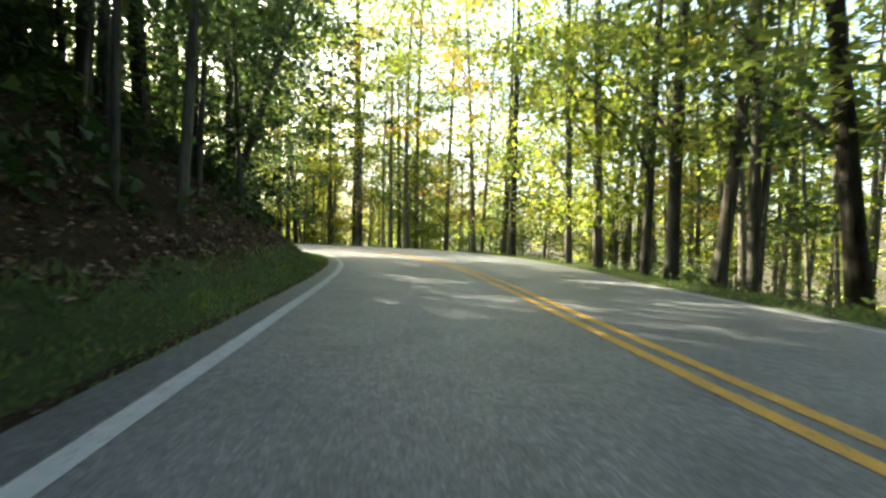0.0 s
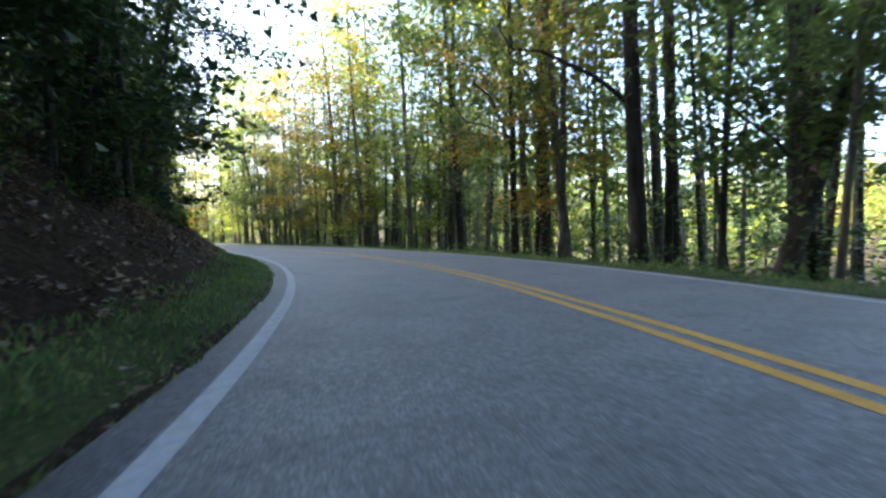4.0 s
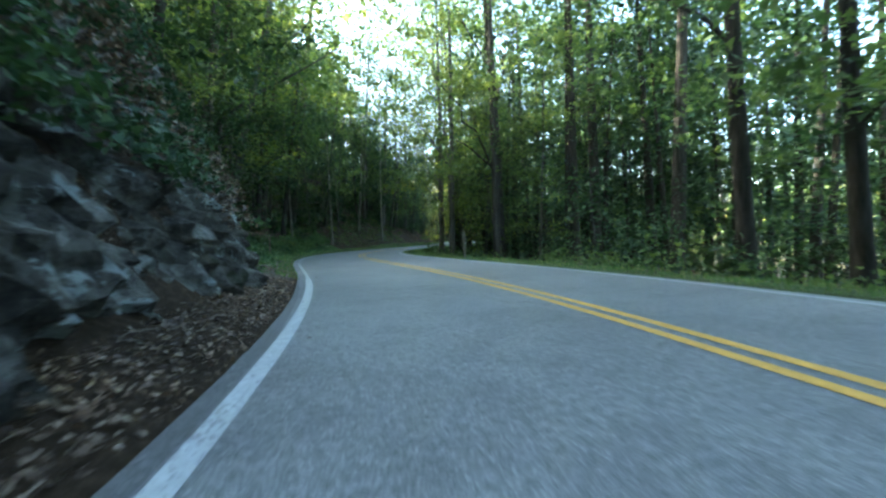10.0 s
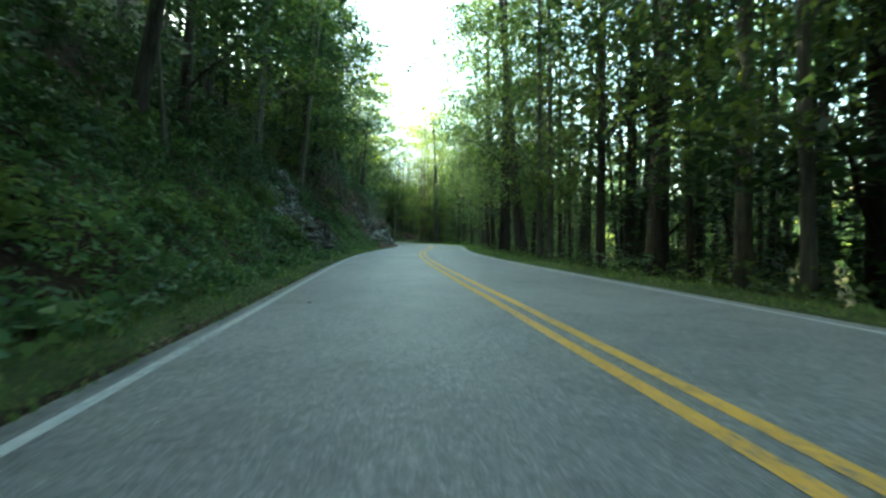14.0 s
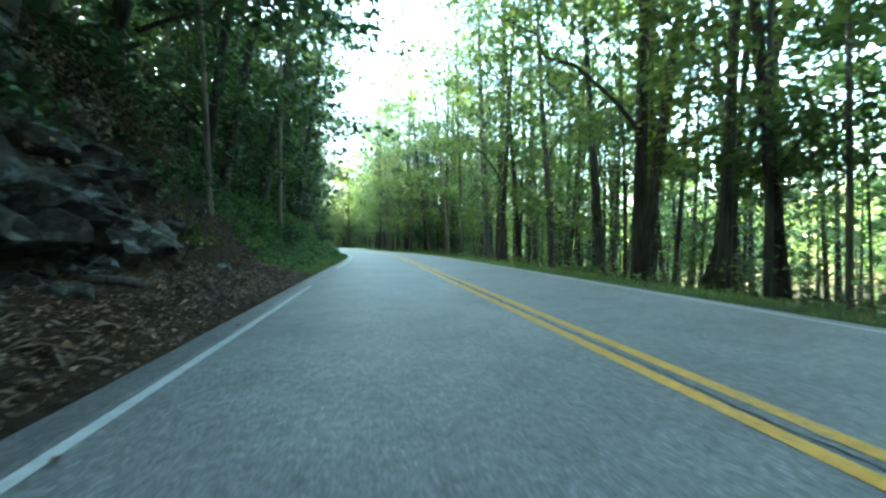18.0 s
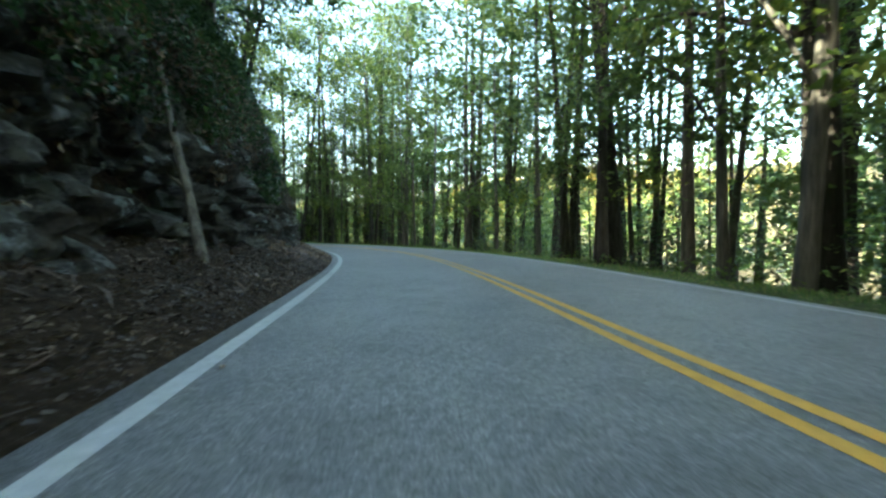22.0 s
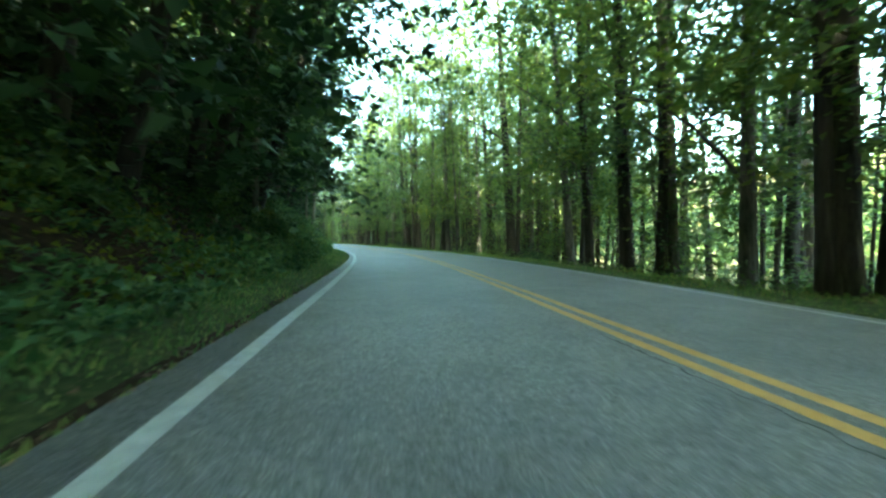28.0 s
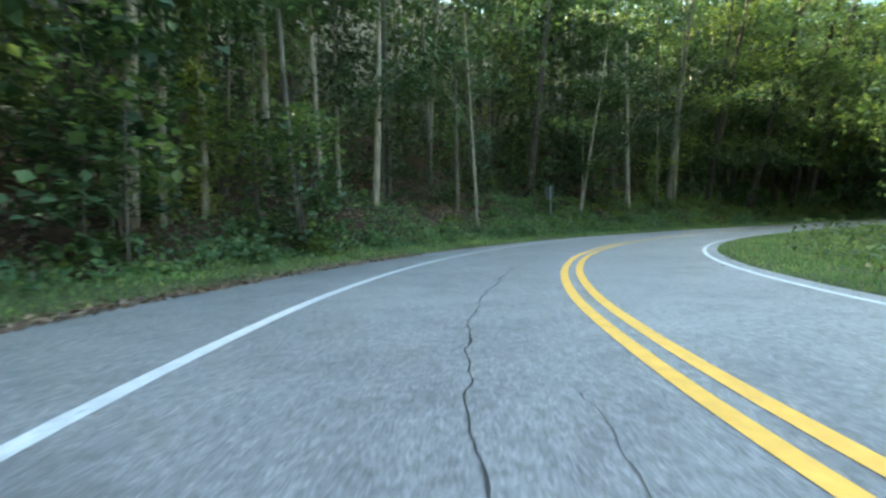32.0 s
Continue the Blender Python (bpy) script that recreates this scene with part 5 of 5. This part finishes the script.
def blades(name, spans, per_m, side, wide, tall, material, label, seed):
    """Grass on the verge: thin bent blades."""
    rng = np.random.default_rng(seed)
    sl, al = [], []
    for s0, s1, w in spans:
        n = int((s1 - s0) * w * per_m)
        sl.append(rng.uniform(s0, s1, n))
        al.append(rng.beta(1.0, 1.25, n) * w - 0.05)
    s, a = np.concatenate(sl), np.concatenate(al)
    v = edge_l(s) + a if side > 0 else -edge_r(s) - a
    x, y, z = surface(s, v)
    n = len(s)
    tuft = np.array([noise.noise((q * 0.9, w_ * 1.6, seed)) for q, w_ in zip(s, a)])
    h = tall * rng.uniform(0.4, 1.2, n) * (1 + 0.7 * tuft) * np.clip(0.45 + a, 0.45, 1)
    th = rng.uniform(0, 6.3, n)
    ln = rng.uniform(0.1, 0.8, n) * h
    d = np.stack([np.cos(th), np.sin(th), np.zeros(n)], 1)
    p = np.stack([x, y, z], 1)
    wd = np.stack([-np.sin(th), np.cos(th), np.zeros(n)], 1) * (wide * rng.uniform(0.6, 1.3, n))[:, None]
    up = np.array([0, 0, 1.0])
    m = p + d * (ln * 0.35)[:, None] + up * (h * 0.6)[:, None]
    t = p + d * ln[:, None] + up * h[:, None]
    vert = np.stack([p - wd - up * 0.02, p + wd - up * 0.02, t + wd * 0.25, m - wd * 0.8], 1).reshape(-1, 3)
    f = np.arange(4 * n).reshape(n, 4)
    tagged(new(name, mesh(name, vert, f, material)), label, "grass", kind="stuff")


blades("verge_grass", [(95, 218, 1.2), (218, 228, 0.5), (254, 318, 1.2), (396, 476, 1.2), (476, 512, 1.8)], 270, 1, 0.0105, 0.105, GRASS, "green verge grass along the foot of the bank", 3)
blades("shoulder_grass", [(90, 440, 1.7), (440, 480, 2.8), (480, 512, 4.8)], 115, -1, 0.009, 0.085, GRASS, "mown shoulder grass on the valley side", 4)


def cover(name, spans, per_m, leaf, material, label, category, seed, lift=0.12, side=1, flat=0.7, slim=0.7, bare=-0.22):
    """Low leaves lying over the bank in uneven mounds."""
    rng = np.random.default_rng(seed)
    sl, al = [], []
    for s0, s1, a0, a1 in spans:
        n = int((s1 - s0) * (a1 - a0) * per_m)
        sl.append(rng.uniform(s0, s1, n))
        al.append(rng.uniform(a0, a1, n))
    s, a = np.concatenate(sl), np.concatenate(al)
    keep = np.array([noise.noise((q * 0.55, w_ * 0.7, seed)) + 0.6 * noise.noise((q * 1.9, w_ * 2.1, seed)) for q, w_ in zip(s, a)])
    ok = keep > bare
    s, a, keep = s[ok], a[ok], keep[ok]
    v = edge_l(s) + a if side > 0 else -edge_r(s) - a
    x, y, z = surface(s, v)
    z = z + rng.uniform(0.01, 1, len(s)) * lift * (0.4 + 1.8 * np.clip(keep, 0, 1))
    vert, f = (leaves if material == DRY and slim < 0.3 else chips)(np.stack([x, y, z], 1), leaf * 1.15, rng, flat, slim)
    tagged(new(name, mesh(name, vert, f, material)), label, category, kind="stuff")


cover("ground_cover", [(200, 227, 0.9, 2.8), (252, 258, 0.5, 2.6), (258, 264, 0.5, 3.6), (264, 271, 0.4, 1.5), (271, 281, 0.4, 4.0), (281, 318, 0.5, 5.4), (397, 440, 0.8, 5.0)], 360, 0.105, LEAF_WEED, "green ivy and weeds covering the bank", "undergrowth", 5, 0.42, 1, 0.3, 0.8, -0.5)
cover("ground_cover", [(438, 478, 0.5, 5.0), (478, 512, 0.9, 2.4)], 300, 0.105, LEAF_WEED, "green weeds and vines on the bank", "undergrowth", 6, 0.42, 1, 0.3, 0.8, -0.4)
cover("ground_cover", [(184, 201, 1.4, 5.5), (140, 170, 2.6, 6.0)], 110, 0.11, LEAF_MID, "thin green seedlings on the littered bank", "undergrowth", 14, 0.35, 1, 0.3, 0.8, 0.0)
cover("bank_brush", [(86, 130, 1.6, 9.0), (136, 142, 2.4, 9.0), (168, 227, 3.6, 9.0), (226, 256, 5.0, 9.0), (262, 271, 4.6, 10.5), (271, 335, 3.0, 10.5), (393, 466, 5.0, 13), (466, 512, 6.5, 13)], 60, 0.2, LEAF_DEEP_SHADE, "dark low plants and seedlings over the wooded slope", "undergrowth", 13, 0.8, 1, 0.3, 0.8, -0.2)
cover("yellow_weeds", [(444, 476, 0.9, 4.4)], 90, 0.1, LEAF_LIME, "yellowing weeds on the bank", "undergrowth", 7, 0.6, 1, 0.25)
cover("leaf_litter", [(225, 254, 0.0, 2.3), (318, 364, 0.0, 2.4)], 430, 0.05, DRY, "brown fallen leaves and bark below the rock", "leaf litter", 28, 0.05, 1, 0.6, 0.6, -0.9)
cover("leaf_litter", [(362, 397, 0.0, 2.6)], 430, 0.055, DRY_DARK, "dark dead leaves and needles below the cliff", "leaf litter", 38, 0.04, 1, 0.65, 0.5, -0.9)
cover("edge_litter", [(95, 225, 0.0, 0.4), (254, 318, 0.0, 0.4), (396, 480, -0.06, 0.4), (478, 512, -0.25, 0.7)], 240, 0.055, DRY, "small dead leaves and grit along the asphalt edge", "leaf litter", 29, 0.02, 1, 0.75, 0.6)
cover("edge_litter", [(216, 229, 0.0, 1.5)], 300, 0.05, DRY, "dead leaves and dry stalks on the gravelly edge", "leaf litter", 34, 0.04, 1, 0.6, 0.4, -0.9)
cover("ground_cover", [(216, 229, 0.5, 1.8)], 120, 0.09, GRASS, "straggling green weeds on the gravelly edge", "undergrowth", 35, 0.2, 1, 0.3, 0.5, -0.3)
cover("rim_litter", [(487, 514, -0.4, 0.35)], 460, 0.1, DRY, "pale dead leaves and chips piled along the rim of the pull-off", "leaf litter", 33, 0.03, 1, 0.7, 0.6, -0.9)
cover("leaf_litter", [(184, 226, 1.6, 5.5), (96, 184, 0.8, 4.5)], 190, 0.08, DRY, "brown fallen leaves and bark on the bank's foot", "leaf litter", 8, 0.05, 1, 0.45)
cover("wood_debris", [(225, 254, 0.1, 2.4), (318, 396, 0.1, 2.4), (184, 200, 0.8, 3.0)], 16, 0.26, DRY, "splinters of bark and twigs on the litter", "debris", 18, 0.05, 1, 0.8, 0.1)
cover("leaf_litter", [(466, 502, 1.6, 7.5)], 150, 0.095, DRY, "brown fallen leaves over the slope behind the pull-off", "leaf litter", 39, 0.07, 1, 0.45, 0.7, -0.5)
cover("leaf_litter", [(396, 512, 2.0, 7.5), (200, 226, 2.0, 6.0)], 50, 0.085, DRY, "brown fallen leaves on the slope", "leaf litter", 9, 0.06, 1, 0.4)
cover("leaf_litter", [(80, 500, 1.2, 4.5)], 14, 0.09, DRY, "brown fallen leaves below the trees", "leaf litter", 10, 0.05, -1, 0.5)
cover("leaf_litter", [(384, 398, 1.4, 6.5)], 190, 0.085, DRY, "brown fallen leaves down the crumbling bank", "leaf litter", 37, 0.07, 1, 0.4, 0.6, -0.4)
cover("bank_brush", [(382, 398, 2.6, 7.5)], 110, 0.13, LEAF_DEEP_SHADE, "sparse dark plants on the crumbling bank", "undergrowth", 36, 0.5, 1, 0.3, 0.7, 0.1)
cover("cliff_plants", [(226, 240, 2.2, 7.0), (240, 250, 3.2, 7.5), (258, 264, 2.6, 7.5), (264, 271, 4.4, 7.5), (271, 281, 2.6, 7.5), (332, 392, 3.2, 7.5), (316, 332, 3.0, 7)], 110, 0.15, LEAF_DEEP_SHADE, "dark plants hanging above the rock", "undergrowth", 11, 0.7, 1, 0.25)
cover("leaf_litter", [(226, 266, 1.8, 9.5)], 170, 0.1, DRY_DARK, "dark dead leaves and roots over the slope above the rock", "leaf litter", 41, 0.1, 1, 0.3, 0.6, -0.9)
cover("ground_cover", [(472, 490, 2.0, 5.6)], 170, 0.1, LEAF_WEED, "green weeds and vines climbing the slope", "undergrowth", 44, 0.4, 1, 0.3, 0.8, -0.1)
cover("ground_cover", [(184, 202, 1.2, 6.5)], 120, 0.085, LEAF_WEED, "green seedlings and moss on the littered bank", "undergrowth", 45, 0.3, 1, 0.3, 0.8, 0.02)
cover("leaf_litter", [(183, 203, 0.7, 4.8)], 230, 0.07, DRY, "loose brown leaves over the foot of the bank", "leaf litter", 46, 0.06, 1, 0.5, 0.6, -0.9)
cover("bank_brush", [(232, 266, 3.0, 9.5)], 190, 0.13, LEAF_DEEP_SHADE, "sparse dark plants over the littered slope", "undergrowth", 43, 0.6, 1, 0.3, 0.7, -0.05)
cover("wood_debris", [(232, 266, 1.8, 6.5)], 10, 0.4, DRY_DARK, "dark roots and broken branches on the slope", "debris", 42, 0.2, 1, 0.5, 0.08)
cover("valley_weeds", [(70, 500, 1.3, 4.0)], 34, 0.14, LEAF_MID, "low leafy weeds below the shoulder", "undergrowth", 12, 0.45, -1, 0.3)


def far_woods(name, n, s0, s1, v0, v1, material, label, seed):
    """Tree tops of the far slopes, as loose clumps of foliage."""
    rng = np.random.default_rng(seed)
    s, v = rng.uniform(s0, s1, n), rng.uniform(v0, v1, n)
    x, y = at(s, v)
    s2, v2 = along(x, y)
    ok = np.abs(v2) > min(abs(v0), abs(v1)) * 0.8
    x, y, z = x[ok], y[ok], height(s2[ok], v2[ok])
    c = np.stack([x, y, z], 1)
    m = 75
    d = rng.normal(size=(len(c), m, 3)) * np.array([2.6, 2.6, 4.2]) + np.array([0, 0, 9.0])
    vert, f = chips((c[:, None] + d).reshape(-1, 3), 1.5, rng, 0.3, 0.8)
    tagged(new(name, mesh(name, vert, f, material)), label, "woods", kind="stuff")


def drape(name, spans, per_m, leaf, material, label, seed):
    """Plants rooted in the cracks of a cliff, hanging clear of its face."""
    rng = np.random.default_rng(seed)
    sl, zl = [], []
    for s0, s1, z0, z1 in spans:
        n = int((s1 - s0) * (z1 - z0) * per_m)
        sl.append(rng.uniform(s0, s1, n))
        zl.append(rng.uniform(z0, z1, n))
    s, z = np.concatenate(sl), np.concatenate(zl)
    keep = np.array([noise.noise((a * 0.5, b * 0.8, seed)) + 0.5 * noise.noise((a * 1.7, b * 1.9, seed)) + 0.36 * (b - 2.1) for a, b in zip(s, z)])
    ok = keep > 0.2
    s, z = s[ok], z[ok]
    g, m0, m1, h1, m2 = bank(s)
    v = edge_l(s) + g + np.maximum(z - m0 * g, 0) / m1 - 0.3 - 0.6 * rng.uniform(0, 1, len(s)) ** 0.7
    x, y = at(s, v)
    vert, f = chips(np.stack([x, y, z], 1), leaf, rng, 0.3, 0.75)
    tagged(new(name, mesh(name, vert, f, material)), label, "undergrowth", kind="stuff")


drape("cliff_plants", [(332, 391, 1.6, 6.4), (228, 240, 1.6, 5.2), (240, 250, 2.6, 5.2), (319, 333, 1.2, 4.2), (260, 265.5, 1.0, 4.6), (265.5, 272, 2.3, 4.8)], 300, 0.12, LEAF_DEEP_SHADE, "dark ferns and brush hanging over the rock", 51)
drape("cliff_litter", [(332, 391, 1.0, 5.0), (228, 252, 0.8, 4.6), (319, 333, 0.8, 4.0)], 300, 0.085, DRY, "brown dead leaves caught on the rock ledges", 52)


def thicket(name, n, s0, s1, a0, a1, up, per, leaf, side, material, label, seed):
    """Brush between the trunks: clumps of leaves near the ground."""
    rng = np.random.default_rng(seed)
    s, a = rng.uniform(s0, s1, n), rng.uniform(a0, a1, n)
    v = edge_l(s) + a if side > 0 else -edge_r(s) - a
    x, y, z = surface(s, v)
    z = z + rng.uniform(0, 1, n) ** 1.4 * up
    c = np.stack([x, y, z], 1)
    per, leaf = int(per * 1.9), leaf * 0.82
    p = (c[:, None] + rng.normal(size=(n, per, 3)) * np.array([0.6, 0.6, 0.24])).reshape(-1, 3)
    tagged(new(name, mesh(name, *chips(p, leaf, rng, 0.6), material)), label, "undergrowth", kind="stuff")


thicket("thicket", 420, 116, 180, 2.6, 10, 3.2, 46, 0.17, -1, LEAF_DEEP_SHADE, "dark brush below the shoulder", 46)
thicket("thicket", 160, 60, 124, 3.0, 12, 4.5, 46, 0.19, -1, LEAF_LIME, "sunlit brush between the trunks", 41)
thicket("thicket", 220, 186, 228, 2.8, 9, 6.5, 46, 0.19, -1, LEAF_DEEP_SHADE, "dark green brush inside the bend", 50)
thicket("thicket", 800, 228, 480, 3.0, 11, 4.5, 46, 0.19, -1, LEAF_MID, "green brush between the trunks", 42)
thicket("thicket", 200, 330, 402, 3.2, 11, 2.6, 46, 0.19, -1, LEAF_DEEP_SHADE, "dark green brush below the bend", 49)
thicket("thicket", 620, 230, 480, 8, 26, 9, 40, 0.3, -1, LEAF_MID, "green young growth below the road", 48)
# brush on the bank, also with the shade painted into its leaves
thicket("thicket", 160, 86, 122, 2.6, 12, 3.0, 46, 0.18, 1, LEAF_DEEP_SHADE, "dark brush on the bank", 47)
thicket("thicket", 420, 120, 340, 5.0, 12, 4.0, 46, 0.18, 1, LEAF_DEEP_SHADE, "dark brush on the bank", 43)
thicket("thicket", 200, 335, 395, 4.0, 11, 4.0, 46, 0.18, 1, LEAF_DEEP_SHADE, "dark brush above the cliff", 44)
thicket("thicket", 420, 395, 520, 4.6, 14, 4.5, 46, 0.18, 1, LEAF_DEEP_SHADE, "dark brush on the wooded slope", 45)
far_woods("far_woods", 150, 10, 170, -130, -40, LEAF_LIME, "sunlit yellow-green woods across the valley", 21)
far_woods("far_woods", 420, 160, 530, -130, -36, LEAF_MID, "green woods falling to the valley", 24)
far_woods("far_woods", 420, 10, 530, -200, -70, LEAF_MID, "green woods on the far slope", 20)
# gold leaf colour stands for low sun on the far slope
far_woods("far_woods", 760, 10, 530, -330, -110, LEAF_GOLD, "turning woods on the far slope, sunlight put into their colour", 22)
far_woods("far_woods", 230, 60, 530, 46, 110, LEAF_DEEP_SHADE, "dark woods on the hill above the road", 23)

def vine(s, v, tall, r, material, label, seed):
    """A climbing vine clothing a trunk."""
    rng = np.random.default_rng(seed)
    n = int(tall * 420)
    q_ = rng.uniform(0, 1, n)
    a = rng.uniform(0, 6.3, n)
    rr = r * (0.55 + 0.5 * np.sin(q_ * 11 + seed) ** 2) * rng.uniform(0.5, 1.2, n) * (1.2 - 0.6 * q_)
    x, y = at(s, v)
    z0 = floor_z(s, v)
    pts = np.stack([float(x) + rr * np.cos(a), float(y) + rr * np.sin(a), z0 + q_ * tall], 1)
    tagged(new("climbing_vine", mesh("climbing_vine", *chips(pts, 0.1, rng, 0.3), material)), label, "vine", kind="stuff")


vine(489.3, 8.3, 5.0, 0.42, LEAF_FRESH, "yellow-green vine climbing a trunk at the pull-off", 61)
vine(490.2, 8.2, 1.6, 0.5, LEAF_MID, "green vine round the foot of a trunk", 62)
vine(467.0, 6.9, 3.5, 0.4, LEAF_MID, "green vine round a trunk above the verge", 63)
vine(229.0, 7.0, 4.0, 0.5, LEAF_DEEP_SHADE, "dark vine hanging round a trunk beside the rock", 64)

far_woods("far_woods", 170, 2, 112, 17, 90, LEAF_MID, "green woods on the hill inside the bend", 25)

# taller trees that close the canopy
fill(5, 73, 86, -16, -7.2, ["lime", "mid", "big"], 2.6, (1.45, 1.75))
fill(7, 134, 160, -13, -6.4, ["lime", "mid", "mid"], 2.2, (1.3, 1.6))
fill(9, 250, 284, -10, -6.6, ["deep", "mid", "deep"], 1.8, (1.0, 1.4))
arch(4, 86, 97, 6.0, 7.0, ["deep", "mid"], (0.9, 1.15), (0.16, 0.28))
arch(6, 190, 220, 6.6, 8.2, ["mid", "mid", "slim"], (1.4, 1.7), (0.1, 0.2))
arch(5, 238, 262, 9.0, 11.0, ["deep"], (1.0, 1.3), (0.05, 0.15), "dark tree above the rock")
arch(4, 174, 190, 6.8, 8.0, ["mid"], (1.35, 1.6), (0.06, 0.14))
# added trees: their high crowns, out of view, shade the slope below
arch(8, 474, 506, 8.0, 11.0, ["pale", "mid"], (1.2, 1.5), (0.08, 0.2))

# the pattern plants take their own places in the woods
for k, ob in enumerate([o for pool in KINDS.values() for o in pool] + SAPS + BUSH + WEED + [BROAD]):
    ob.matrix_basis = spot(120 + k * 17, -17.5 - (k % 3), -0.05, k * 1.3)

# cracks in the asphalt
crack([(497.3, 1.2), (496, 1.14), (495.5, 1.18), (494.5, 1.15), (493, 1.12), (491.5, 1.0), (490, 0.96), (488, 0.8)], 0.013, "dark crack wandering along the lane")
crack([(495.4, 0.62), (496.2, 0.7), (497, 0.72)], 0.006, "short dark crack in the lane")
crack([(268, -1.6), (271, -1.5), (274, -1.75)], 0.02, "thin dark crack along the far lane")
crack([(206, -1.3), (209, -1.35), (212, -1.2)], 0.014, "patched crack along the far lane")
crack([(360, -1.3), (362, -1.5)], 0.02, "thin dark crack in the far lane")
crack([(378, -0.02), (392, 0.02)], 0.03, "dark seam between the yellow lines")
crack([(310, -0.02), (330, 0.02)], 0.02, "dark seam between the yellow lines")
crack([(448, 0.21), (468, 0.21)], 0.014, "dark seam beside the yellow lines")


def splash(s, v, length, width, turn, label, seed):
    """A pale scuff on the asphalt, ragged at its rim."""
    n = 22
    a = np.arange(n) * 2 * np.pi / n
    r = 1 + 0.35 * np.array([noise.noise((math.cos(k) * 1.4, math.sin(k) * 1.4, seed)) for k in a]) + 0.25 * np.array([noise.noise((math.cos(k) * 4, math.sin(k) * 4, seed)) for k in a])
    ds, dv = np.cos(a) * r * length / 2, np.sin(a) * r * width / 2
    x, y = at(s + ds * math.cos(turn) - dv * math.sin(turn), v + ds * math.sin(turn) + dv * math.cos(turn))
    cx, cy = at(s, v)
    vert = np.concatenate([np.stack([x, y, np.full(n, 0.0065)], 1), [[float(cx), float(cy), 0.0065]]])
    k = np.arange(n)
    ob = new("road_scuff", mesh("road_scuff", vert, np.stack([k, np.full(n, n), (k + 1) % n], 1), SCUFF))
    tagged(ob, label, kind="structure")


splash(209.3, 2.86, 1.2, 0.2, 0.04, "pale scuff beside the edge line", 1)
splash(350.2, 3.2, 1.5, 0.2, 0.02, "pale scuff on the asphalt edge", 2)
splash(394.4, 3.2, 1.1, 0.13, 0.05, "pale splash beside the faded line", 3)
splash(260.5, 0.99, 0.22, 0.07, 0.4, "small pale scrape in the lane", 4)
splash(206.0, -1.2, 1.6, 0.2, 0.1, "pale patched streak in the far lane", 5)

# a few leaves blown onto the road
_r = np.random.default_rng(77)
_n = 420
_s = _r.uniform(95, 500, _n)
_sd = np.where(_r.uniform(0, 1, _n) < 0.7, 1, -1)
_v = np.where(_sd > 0, edge_l(_s) - 0.75 * _r.uniform(0, 1, _n) ** 2.5, -edge_r(_s) + 0.6 * _r.uniform(0, 1, _n) ** 2.5)
_s[0], _v[0] = 351.0, 0.6
_x, _y = at(_s, _v)
tagged(new("road_leaves", mesh("road_leaves", *leaves(np.stack([_x, _y, np.full(_n, 0.014)], 1), 0.07, _r, 0.97, 0.5), DRY)), "dead leaves blown onto the asphalt", "fallen leaves", kind="stuff")
